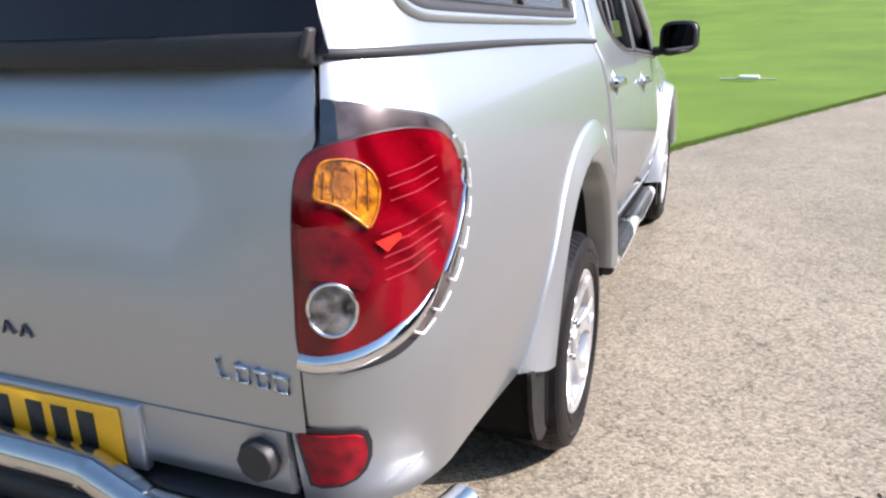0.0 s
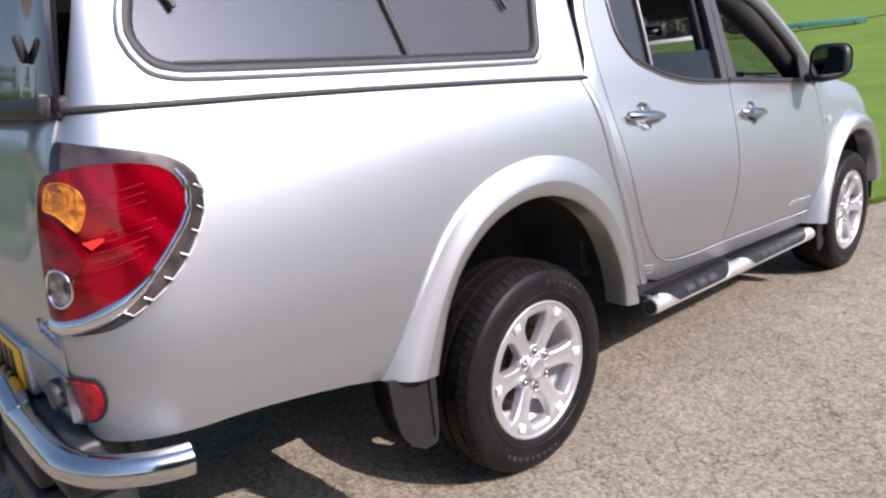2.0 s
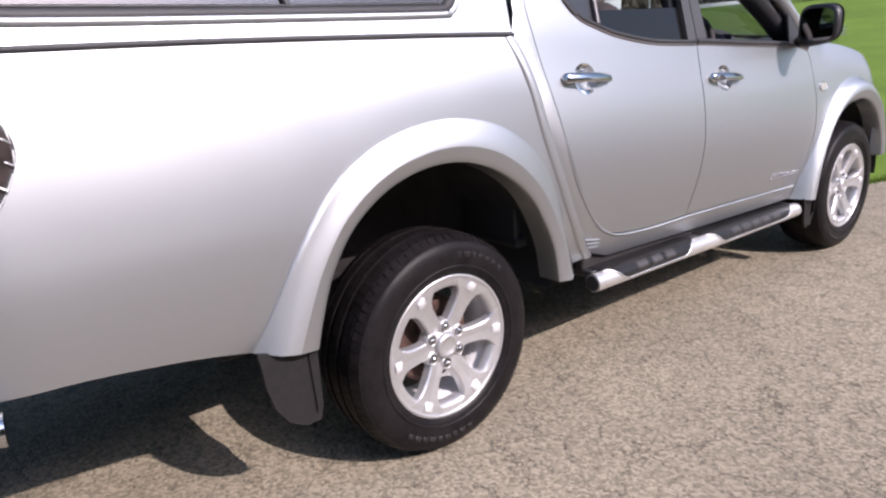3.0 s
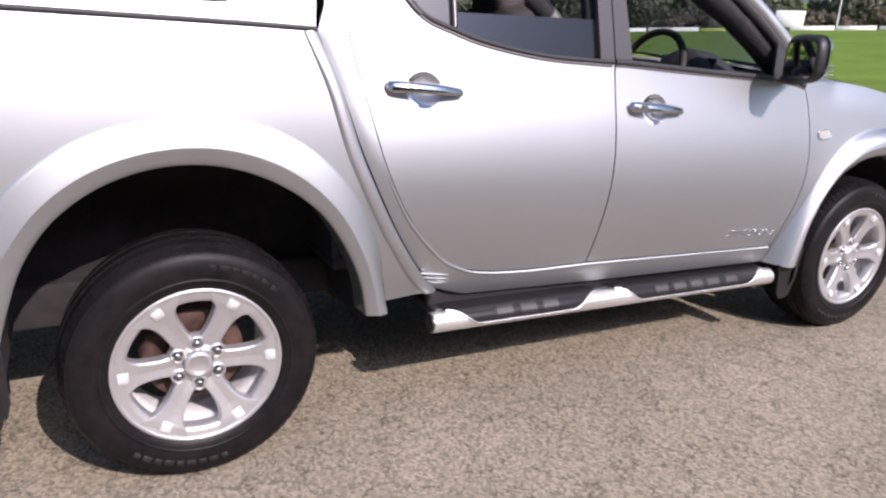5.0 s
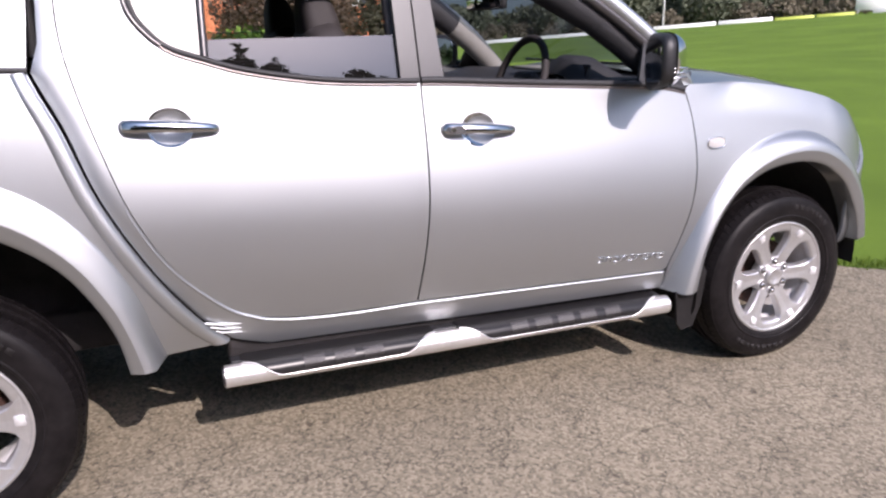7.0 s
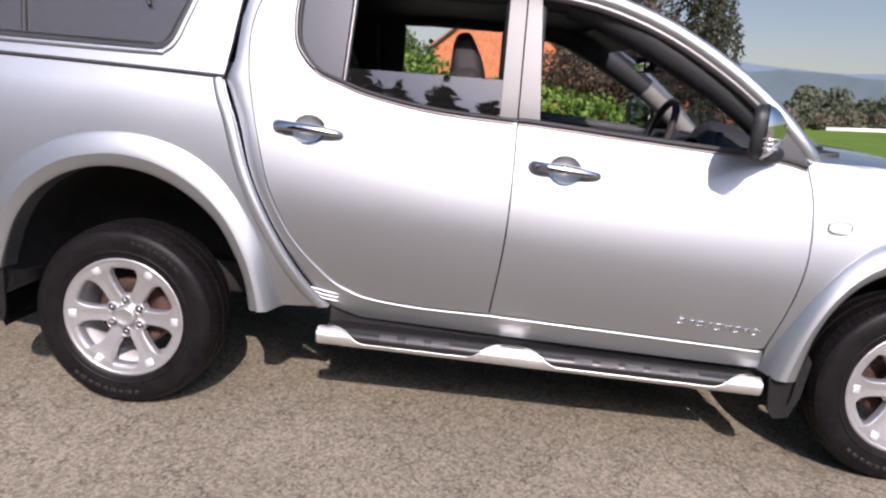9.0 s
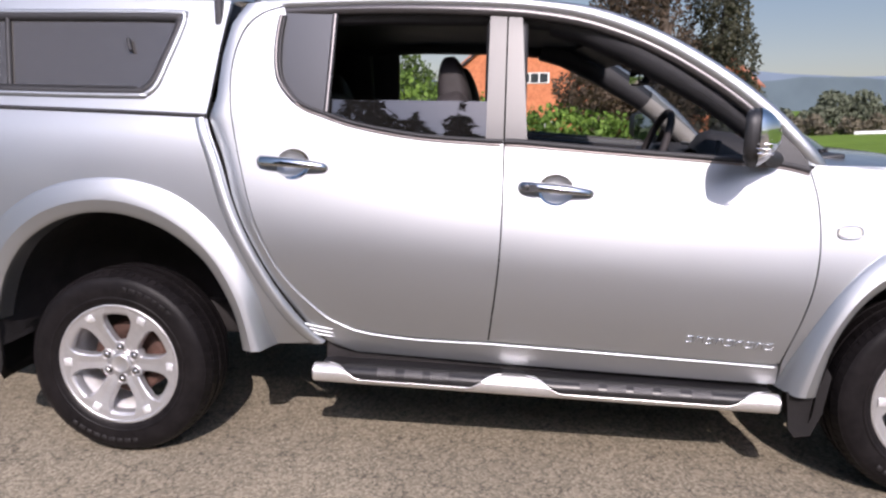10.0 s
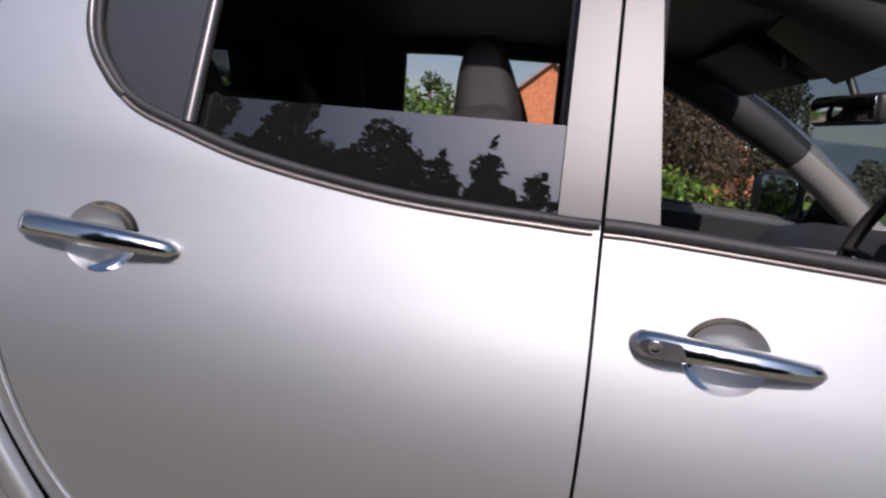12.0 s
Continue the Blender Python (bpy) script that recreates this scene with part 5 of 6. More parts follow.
for s in (1, -1):
    flap(s, -0.515, 0.60, 0.885, 0.585, 0.295, 0.015, "black rubber mud flap")
    flap(s, 2.575, 0.60, 0.890, 0.56, 0.250, -0.03, "black rubber mud flap")
    flat = lambda u, v: Vector((0.876 * s, u, v))
    part("flap_skirt", panel([(-0.645, 0.578), (-0.474, 0.55), (-0.474, 0.37), (-0.485, 0.328), (-0.530, 0.326), (-0.580, 0.355), (-0.615, 0.41), (-0.634, 0.48)], flat, cell=0.04, thick=0.012, flip=(s < 0)), FLAP, truck)
    part("flap_skirt", panel([(2.475, 0.404), (2.570, 0.404), (2.600, 0.50), (2.618, 0.47), (2.600, 0.33), (2.568, 0.248), (2.515, 0.238), (2.490, 0.27)], flat, cell=0.04, thick=0.012, flip=(s < 0)), FLAP, truck)


def door_mirror(s):
    """Housing like a rounded wedge: flat to the rear, full to the front."""
    cx, cz = 0.966, 1.293
    turn = 0.040 if s > 0 else 0.060
    rows = []
    for k in range(13):
        t = k / 12
        y = 2.232 + 0.080 * t
        sc = (1 - max(0.0, t - 0.12) ** 2.4 * 0.75) * (0.90 + 0.10 * smooth01(t, 0, 0.15))
        ring = []
        for a in range(28):
            th = 2 * math.pi * a / 28
            c, d = math.cos(th), math.sin(th)
            px = abs(c) ** 0.55 * (1 if c > 0 else -1) * 0.108
            pz = abs(d) ** 0.6 * (1 if d > 0 else -1) * 0.092
            pz *= 1 - 0.10 * (px / 0.108)
            ring.append(Vector(((cx + px * sc + 0.004 * t) * s, y - turn * (px / 0.108) * (1 - t), cz + pz * sc + 0.01 * (px / 0.108))))
        rows.append(ring)
    bm = loft(rows, closed_v=True, flip=(s < 0))
    bmesh.ops.holes_fill(bm, edges=bm.edges, sides=0)
    bmesh.ops.recalc_face_normals(bm, faces=bm.faces)
    m = part("door_mirror", bm, BLACK, truck, "black door mirror with a chrome front cover")
    # chrome cover over the front of the housing
    rows2 = [[p + Vector((0.0035 * s, 0.004, 0)) + (p - Vector((cx * s, p.y, cz))) * 0.03 for p in r] for r in rows[4:]]
    bm = loft(rows2, closed_v=True, flip=(s < 0))
    bmesh.ops.holes_fill(bm, edges=[e for e in bm.edges if all(v.co.y > 2.313 for v in e.verts)], sides=0)
    bmesh.ops.recalc_face_normals(bm, faces=bm.faces)
    part("mirror_cover", bm, CHROME, m, "chrome mirror cover")
    ring = [Vector(((cx + px) * s, 2.2285 - turn * px / 0.108, cz + pz)) for px, pz in ((0.089 * abs(math.cos(t)) ** 0.6 * (1 if math.cos(t) > 0 else -1), 0.074 * abs(math.sin(t)) ** 0.6 * (1 if math.sin(t) > 0 else -1)) for t in (2 * math.pi * k / 24 for k in range(24)))]
    bm = bmesh.new()
    bm.faces.new([bm.verts.new(p) for p in ring])
    ext = bmesh.ops.extrude_face_region(bm, geom=bm.faces[:])
    bmesh.ops.translate(bm, vec=(0, 0.004, 0), verts=[v for v in ext["geom"] if isinstance(v, bmesh.types.BMVert)])
    bmesh.ops.recalc_face_normals(bm, faces=bm.faces)
    part("mirror_glass", bm, MIRROR, m, smooth=False)
    for k in range(3):
        part("vent_bar", tube([((cx + 0.104) * s, 2.232, 1.245 + 0.015 * k), ((cx + 0.111) * s, 2.255, 1.245 + 0.015 * k), ((cx + 0.108) * s, 2.280, 1.245 + 0.015 * k)], 0.0035, 6), STEEL, m)
    part("mirror_arm", tube([(0.83 * s, 2.37, 1.215), (0.88 * s, 2.33, 1.222), (0.94 * s, 2.30, 1.235)], [0.030, 0.026, 0.022], 10), BLACK, m)


for s in (1, -1):
    door_mirror(s)
    c = [(2.632 + 0.041 * math.copysign(abs(math.cos(t)) ** 0.7, math.cos(t)), 0.976 + 0.0205 * math.copysign(abs(math.sin(t)) ** 0.7, math.sin(t))) for t in (2 * math.pi * k / 20 for k in range(20))]
    rep = part("side_repeater", panel(c, CAB[s], cell=0.05, thick=0.006, flip=(s < 0), lift=0.006), mat("repeater_lens", (0.46, 0.44, 0.42), 0.25, 0.3, 0.2, 90, 0.4, 200, coat=0.6), truck, "small oval side repeater lamp")
    part("repeater_rim", strip(c + [c[0]], CAB[s], 0.003, 0.004, 6), CHROME, rep)

part("cowl", join(box((1.24, 0.14, 0.02), (0, 2.62, 1.212), 0.006, Euler((0.12, 0, 0)).to_matrix())), BLACK, truck, "black windscreen cowl")
for x in (0.36, -0.24):
    part("wiper", join(tube([(x + 0.20, 2.63, 1.236), (x - 0.05, 2.60, 1.252), (x - 0.40, 2.62, 1.250)], 0.007, 6), tube([(x + 0.12, 2.68, 1.232), (x - 0.05, 2.61, 1.250)], 0.009, 6)), BLACK, truck)


# ---------------------------------------------------------------- cab interior
def build_interior():
    # headlining, cab floor, rear wall with its window
    rows = [[Vector((w * q, y + 0.27 * (1 - q * q) * smooth01(y, 1.2, 1.66), zc - 0.035 - (zc - ze) * abs(q) ** 2.6)) for q in (k / 8 for k in range(-8, 9))] for y, w, ze, zc in ((0.47, 0.645, 1.70, 1.755), (1.0, 0.66, 1.735, 1.80), (1.4, 0.655, 1.73, 1.795), (1.66, 0.645, 1.715, 1.742))]
    part("headlining", loft(rows), TRIM, truck, "dark cloth headlining")
    rows = [[Vector((0.640 * q, y + dy * (1 - q * q), z + dz * (1 - q * q))) for q in (k / 10 for k in range(-10, 11))] for y, dy, z, dz in ((1.62, 0.29, 1.690, 0.022), (1.70, 0.28, 1.672, 0.012), (1.800, 0.250, 1.640, -0.028), (1.808, 0.258, 1.645, -0.022), (1.72, 0.31, 1.700, 0.020))]
    part("header_trim", loft(rows), TRIM, truck, "dark cloth trim above the windscreen")
    part("cab_floor", box((1.48, 2.1, 0.04), (0, 1.5, 0.60), 0.01), TRIM, truck)
    part("cab_rear_wall", join(box((1.46, 0.04, 0.72), (0, 0.47, 0.97), 0.01), box((0.16, 0.04, 0.42), (0.62, 0.49, 1.52), 0.01), box((0.16, 0.04, 0.42), (-0.62, 0.49, 1.52), 0.01)), TRIM, truck)
    bw = part("rear_window", box((1.12, 0.006, 0.40), (0, 0.50, 1.53), 0.002, segs=1), TINT, truck, "dark tinted cab rear window")
    bw.visible_shadow = False
    for s in (1, -1):
        rd, fd = DOORS[s]
        c = CAB[s]
        low = [(0.60, 0.72), (1.42, 0.62), (1.45, 1.245)] + [(u, v - 0.012) for u, v in BELT_R[::-1] if 0.62 < u < 1.44 and v < 1.5]
        part("door_trim", panel(low, c, cell=0.06, thick=0.03, flip=(s < 0), lift=-0.045), TRIM, rd, "black inner door trim")
        low = [(1.47, 0.62), (2.44, 0.62), (2.45, 1.18), (2.30, 1.195), (1.86, 1.222), (1.47, 1.245)]
        part("door_trim", panel(low, c, cell=0.06, thick=0.03, flip=(s < 0), lift=-0.045), TRIM, fd, "black inner door trim")
        part("arm_rest", box((0.07, 0.42, 0.05), (0.72 * s, 1.86, 1.02), 0.015), TRIM, fd)
        part("inner_handle", tube([(0.755 * s, 2.02, 1.10), (0.735 * s, 2.06, 1.105), (0.74 * s, 2.12, 1.10)], 0.008, 8), CHROME, fd, "chrome inner door handle")
        # inner pillar trims
        part("pillar_trim", tube([(0.60 * s, 1.62, 1.70), (0.61 * s, 1.74, 1.675), (0.63 * s, 1.90, 1.605), (0.65 * s, 2.07, 1.51), (0.672 * s, 2.19, 1.435)], [0.062, 0.068, 0.070, 0.066, 0.058], 12), TRIM, truck)
        part("pillar_trim", tube([(0.672 * s, 2.19, 1.435), (0.69 * s, 2.29, 1.36), (0.715 * s, 2.41, 1.26), (0.735 * s, 2.48, 1.19)], [0.060, 0.056, 0.053, 0.052], 12), TRIM if s > 0 else TRIMG, truck, "windscreen pillar trim")
        part("cant_rail", tube([(0.635 * s, 0.55, 1.70), (0.64 * s, 1.0, 1.715), (0.635 * s, 1.4, 1.712), (0.615 * s, 1.70, 1.69)], 0.045, 10), TRIM, truck)
        part("pillar_trim", box((0.05, 0.15, 0.50), (0.700 * s, 1.455, 1.47), 0.015, Euler((0, 0.26 * -s, 0)).to_matrix()), TRIM, truck)
        part("pillar_trim", box((0.05, 0.20, 0.50), (0.690 * s, 0.60, 1.52), 0.015, Euler((0, 0.28 * -s, 0)).to_matrix()), TRIM, truck)
        part("grab_handle", tube([(0.635 * s, 1.70, 1.675), (0.60 * s, 1.73, 1.635), (0.61 * s, 1.86, 1.585), (0.645 * s, 1.90, 1.60)], 0.011, 8), TRIMG, truck)
        part("sun_visor", box((0.46, 0.20, 0.020), (0.32 * s, 1.895, 1.640 - 0.008 * s), 0.008, Euler((-0.52 - 0.06 * s, 0, -0.10 * s)).to_matrix()), TRIM, truck, "dark folded sun visor")
        part("visor_clip", tube([(0.09 * s, 1.93, 1.66), (0.085 * s, 1.935, 1.635), (0.10 * s, 1.935, 1.63)], 0.006, 6), TRIMG, truck)
    # dashboard: top pad, hood over the dials, grained face
    rows = []
    for k in range(9):
        x = -0.72 + 1.44 * k / 8
        b = 0.02 * math.cos(k / 8 * math.pi * 2)
        rows.append([Vector((x, y, z)) for y, z in ((2.02, 0.80), (2.06, 1.00), (2.10, 1.12), (2.17, 1.185 + b * 0.3), (2.30, 1.212 + b * 0.3), (2.46, 1.215), (2.62, 1.20))])
    dash = part("dashboard", loft(rows, flip=True), TRIM, truck, "black moulded dashboard")
    hood = [[Vector((0.36 + 0.19 * math.cos(t), y, 1.13 + h * max(0.0, math.sin(t)))) for t in (math.pi * k / 12 for k in range(13))] for y, h in ((2.205, 0.100), (2.235, 0.160), (2.265, 0.174), (2.36, 0.165), (2.47, 0.10))]
    part("dial_hood", loft(hood), TRIM, dash)
    part("dial_face", box((0.33, 0.012, 0.13), (0.36, 2.255, 1.205), 0.004, Euler((-0.3, 0, 0)).to_matrix()), mat("dial_face", (0.03, 0.03, 0.035), 0.2, 0.0, 0.1, 90, coat=0.5), dash)
    for x in (0.28, 0.44):
        part("dial_ring", tube([(x + 0.052 * math.cos(t), 2.243, 1.21 + 0.05 * math.sin(t)) for t in (2 * math.pi * k / 20 for k in range(21))], 0.004, 6), CHROME, dash)
    part("dash_trim", tube(smooth_line([(0.55, 2.08, 1.13), (0.50, 2.13, 1.165), (0.40, 2.165, 1.185), (0.22, 2.17, 1.185), (0.16, 2.15, 1.16)], 4), 0.009, 8), ALLOY, dash, "silver dash trim arc")
    part("centre_console", box((0.24, 0.30, 0.46), (0, 2.02, 0.95), 0.03), TRIMG, dash)
    part("dash_mat", box((0.30, 0.14, 0.015), (0.02, 2.34, 1.235), 0.005), TRIMG, dash)
    # steering wheel
    c = Vector((0.36, 2.045, 1.195))
    ax = Vector((0, 0.35, 1)).normalized()
    ay = Vector((1, 0, 0))
    ring = [c + (ay * math.cos(t) + ax * math.sin(t)) * 0.185 for t in (2 * math.pi * k / 36 for k in range(37))]
    sw = part("steering_wheel", tube(ring, 0.0155, 10, caps=False), LEATHER, truck, "black leather steering wheel")
    for a in (math.pi * 0.03, math.pi * 0.97, math.pi * 1.38, math.pi * 1.62):
        part("wheel_spoke", tube([c + Vector((0, 0.03, -0.01)), c + (ay * math.cos(a) + ax * math.sin(a)) * 0.18], [0.022, 0.014], 8, squash=0.5), ALLOY if a > 3.2 else TRIM, sw)
    part("wheel_hub", box((0.15, 0.06, 0.12), c + Vector((0, 0.025, -0.01)), 0.03, Euler((-0.34, 0, 0)).to_matrix(), 3), TRIM, sw)
    part("steering_column", tube([c + Vector((0, 0.04, -0.02)), c + Vector((0, 0.26, -0.10))], 0.045, 12), TRIM, sw)
    # interior mirror
    m = part("interior_mirror", box((0.24, 0.035, 0.072), (0.03, 2.06, 1.525), 0.016, Euler((0.05, 0, 0.30)).to_matrix(), 3), BLACK, truck, "black interior mirror")
    part("mirror_glass", box((0.215, 0.004, 0.054), (0.0360, 2.0412, 1.524), 0.0015, Euler((0.05, 0, 0.30)).to_matrix(), 1), MIRROR, m)
    part("mirror_stem", tube([(0.03, 2.07, 1.56), (0.0, 2.05, 1.63), (0, 2.00, 1.70)], 0.010, 8), BLACK, m)


build_interior()


def pad(at, size, lean=0.0, taper=0.0, n=10):
    """A stuffed cushion: a rounded slab that may narrow towards its top."""
    bm = bmesh.new()
    bmesh.ops.create_cube(bm, size=1)
    bmesh.ops.subdivide_edges(bm, edges=bm.edges[:], cuts=n, use_grid_fill=True)
    for v in bm.verts:
        p = v.co * 2
        q = Vector([math.copysign(abs(c) ** 1.0, c) for c in p])
        L = (abs(q.x) ** 4 + abs(q.y) ** 4 + abs(q.z) ** 4) ** 0.25
        v.co = q / max(L, 1e-6) * max(abs(c) for c in q) * 0.5
        k = 1 - taper * max(0.0, v.co.z + 0.25) ** 1.5
        v.co.x, v.co.y = v.co.x * k, v.co.y * k
    m = Matrix.Translation(at) @ Euler((lean, 0, 0)).to_matrix().to_4x4() @ Matrix.Diagonal((*size, 1))
    bmesh.ops.transform(bm, matrix=m, verts=bm.verts)
    bmesh.ops.recalc_face_normals(bm, faces=bm.faces)
    return bm


def seat(x, y, w, front):
    st = part("front_seat" if front else "rear_seat", pad((x, y + 0.27, 0.86), (w, 0.56, 0.20)), LEATHER, truck, "black leather seat with head restraint")
    part("backrest", pad((x, y + 0.0, 1.14), (w, 0.16, 0.62), 0.24), LEATHER, st)
    for k in ((x,) if front else (0.37, -0.37)):
        part("head_restraint", pad((k, y - 0.085 + (0.02 if front else 0), 1.470 if front else 1.43), (0.255, 0.135, 0.225), 0.16, 0.75), LEATHER, st)
        for d in (-0.05, 0.05):
            part("head_post", tube([(k + d, y - 0.06, 1.38), (k + d, y - 0.075, 1.45)], 0.006, 8), CHROME, st)


seat(0.36, 1.30, 0.50, True)
seat(-0.36, 1.30, 0.50, True)
seat(0.0, 0.66, 1.30, False)


# ---------------------------------------------------------------- planting
def leaf_mat(name, a, b, rough=0.6, spec=0.2):
    """Leaves that differ from one to the next between two greens."""
    m = bpy.data.materials.new(name)
    m.use_nodes = True
    t = m.node_tree
    p = t.nodes["Principled BSDF"]
    p.inputs["Roughness"].default_value = rough
    p.inputs["Specular IOR Level"].default_value = spec
    geo, ramp = t.nodes.new("ShaderNodeNewGeometry"), t.nodes.new("ShaderNodeValToRGB")
    ramp.color_ramp.elements[0].color, ramp.color_ramp.elements[1].color = (*a, 1), (*b, 1)
    t.links.new(geo.outputs["Random Per Island"], ramp.inputs[0])
    t.links.new(ramp.outputs[0], p.inputs["Base Color"])
    tr = t.nodes.new("ShaderNodeBsdfTranslucent")
    mx = t.nodes.new("ShaderNodeMixShader")
    mx.inputs[0].default_value = 0.28
    t.links.new(ramp.outputs[0], tr.inputs[0])
    t.links.new(p.outputs[0], mx.inputs[1])
    t.links.new(tr.outputs[0], mx.inputs[2])
    t.links.new(mx.outputs[0], t.nodes["Material Output"].inputs[0])
    return m


LEAF_HEDGE = leaf_mat("hedge_leaf", (0.035, 0.075, 0.012), (0.16, 0.26, 0.045))
LEAF_DARK = leaf_mat("dark_leaf", (0.012, 0.022, 0.010), (0.04, 0.065, 0.022))
LEAF_MID = leaf_mat("tree_leaf", (0.030, 0.055, 0.016), (0.085, 0.125, 0.035))
LEAF_BROWN = leaf_mat("russet_leaf", (0.050, 0.038, 0.026), (0.125, 0.088, 0.058))
BARK = mat("bark", (0.085, 0.065, 0.048), 0.9, 0.0, 0.3, 22, 0.6, 30)
RNG = np.random.default_rng(7)


def leaves_mesh(name, lumps, count, size, flat=0.5, at=(0, 0, 0)):
    """Many small folded leaves spread through a cluster of lumps (x, y, z, rx, ry, rz)."""
    L = np.array(lumps, float)
    w = (L[:, 3] * L[:, 4] * L[:, 5]) ** (2 / 3)
    pick = RNG.choice(len(L), count, p=w / w.sum())
    d = RNG.normal(size=(count, 3))
    d /= np.linalg.norm(d, axis=1)[:, None]
    r = RNG.uniform(0.45, 1.0, count) ** 0.5
    r *= RNG.uniform(0.86, 1.10, count)
    c = L[pick, :3] + d * r[:, None] * L[pick, 3:6]
    u = RNG.normal(size=(count, 3))
    u /= np.linalg.norm(u, axis=1)[:, None]
    v = np.cross(u, d + RNG.normal(scale=flat, size=(count, 3)))
    v /= np.linalg.norm(v, axis=1)[:, None] + 1e-9
    s = size * RNG.uniform(0.5, 1.3, count)[:, None]
    verts = np.empty((count, 4, 3))
    verts[:, 0], verts[:, 1] = c - u * s * 0.5, c + v * s * 0.32
    verts[:, 2], verts[:, 3] = c + u * s * 0.5, c - v * s * 0.32 + np.cross(u, v) * s * 0.12
    me = bpy.data.meshes.new(name)
    idx = np.arange(count * 4).reshape(count, 4)
    me.from_pydata(verts.reshape(-1, 3).tolist(), [], idx.tolist())
    return me


def leafy(name, parent, lumps, count, size, material, label=""):
    me = leaves_mesh(name, lumps, count, size)
    me.materials.append(material)
    ob = new(name, me)
    ob.parent = parent
    ob.matrix_parent_inverse = parent.matrix_basis.inverted()
    if label:
        tagged(ob, label)
    return ob


def limb(path, r0, r1):
    n = len(path)
    return tube(path, [r0 + (r1 - r0) * k / (n - 1) for k in range(n)], 7)


def tree(x, y, h, spread, material, label, leaves=1800, leaf=0.30, conifer=False, group="", name="tree"):
    z = lie(x, y) - 0.05
    t = thing(name, (x, y, z), label, "tree", group)
    rnd = random.Random(int(x * 31 + y * 17 + h * 5))
    lumps, limbs = [], []
    wob = lambda s: rnd.uniform(-s, s)
    trunk = [(x, y, z), (x + wob(0.1), y + wob(0.1), z + h * 0.3), (x + wob(0.2), y + wob(0.2), z + h * 0.6), (x + wob(0.2), y + wob(0.2), z + h * 0.88)]
    part("trunk", limb(smooth_line(trunk, 3), 0.035 * h * (0.7 if conifer else 1), 0.04), BARK, t)
    k = 15 if conifer else 13
    for i in range(k):
        f = i / (k - 1)
        a = i * 2.4 + wob(0.5)
        if conifer:
            zz, rr = 0.10 + 0.84 * f, spread * (1.0 - 0.86 * f ** 1.2)
        else:
            zz, rr = 0.30 + 0.55 * f, spread * math.sin(math.pi * (0.24 + 0.68 * f))
        px, py, pz = x + 0.62 * rr * math.cos(a), y + 0.62 * rr * math.sin(a), z + h * zz + wob(0.03 * h)
        lumps.append((px, py, pz, rr * rnd.uniform(0.42, 0.62), rr * rnd.uniform(0.42, 0.62), h * rnd.uniform(0.09, 0.15)))
        if i % 2 == 0:
            base = (x, y, z + h * max(0.12, zz - 0.16))
            mid = ((base[0] + px) / 2, (base[1] + py) / 2, (base[2] + pz) / 2 + 0.03 * h)
            limbs.append(limb([base, mid, (px, py, pz)], 0.012 * h, 0.02))
    lumps.append((x, y, z + h * 0.93, spread * 0.22, spread * 0.22, h * 0.08))
    for b in limbs:
        part("limb", b, BARK, t)
    leafy("crown", t, lumps, leaves, leaf, material)
    return t


# tall trees across the drive, behind the way the camera takes
for i, (x, y, h, sp) in enumerate(((15.6, -7.4, 13.2, 2.4), (16.2, -4.8, 12.2, 2.7), (16.0, -2.2, 11.2, 2.5), (16.8, 0.6, 10.6, 2.4), (16.0, 3.4, 9.4, 2.2), (16.4, 6.6, 8.4, 2.2), (15.3, 9.2, 7.2, 2.0), (17.0, 12.4, 6.6, 2.1), (18.5, 16.0, 7.0, 2.3))):
    tree(x, y, h, sp, LEAF_DARK, "tall dark green tree beside the driveway", 6500, 0.32, conifer=(i % 3 != 2), group="trees along the drive")

for i in range(13):
    y = -7.8 + 1.4 * i
    tree(18.2 + 0.7 * math.sin(i * 2.1), y, (13.2 - 0.45 * i) * (1.0 + 0.10 * math.sin(i * 3.7)), 1.9, LEAF_DARK, "dark pointed conifer beside the driveway", 3000, 0.36, conifer=True, group="trees along the drive")

lumps = []
for k in range(44):
    y = -9.0 + 0.60 * k
    h = 12.6 - 0.27 * max(0.0, y + 9) + 1.5 * noise.noise((y * 0.35, 3.0, 1.0)) + 0.9 * noise.noise((y * 1.7, 8.0, 1.0))
    for q in range(4):
        lumps.append((20.5 + 0.8 * math.sin(k * 1.7), y, lie(20.5, y) + h * (0.16 + 0.24 * q), 1.15 - 0.22 * q, 1.0 - 0.22 * q, h * 0.15))
belt = leaves_mesh("drive_shelter_belt", lumps, 26000, 0.50)
belt.materials.append(LEAF_DARK)
tagged(new("drive_shelter_belt", belt), "dense dark belt of trees beside the driveway", "trees", kind="stuff")

# russet conifers and the trees round the house
LEAF_OLIVE = leaf_mat("olive_leaf", (0.034, 0.036, 0.022), (0.080, 0.078, 0.048))
tree(-24.5, 9.0, 10.8, 1.7, LEAF_OLIVE, "tall dark olive conifer at the field's edge", 15000, 0.15, conifer=True, group="tall conifers")
for x, y, h, sp in ((-25.2, 7.0, 12.0, 1.9), (-25.8, 5.3, 11.0, 1.8)):
    tree(x, y, h, sp, LEAF_BROWN, "tall russet-brown conifer at the field's edge", 15000, 0.15, conifer=True, group="tall conifers")
tree(-23.0, 4.3, 4.1, 1.5, LEAF_BROWN, "low russet shrub tree before a brick house", 4200, 0.15)
tree(-22.6, 6.2, 4.3, 1.5, LEAF_BROWN, "low russet shrub tree before a brick house", 4200, 0.15)
tree(-27.0, -3.4, 4.7, 2.2, LEAF_MID, "broad green garden tree", 5000, 0.20)
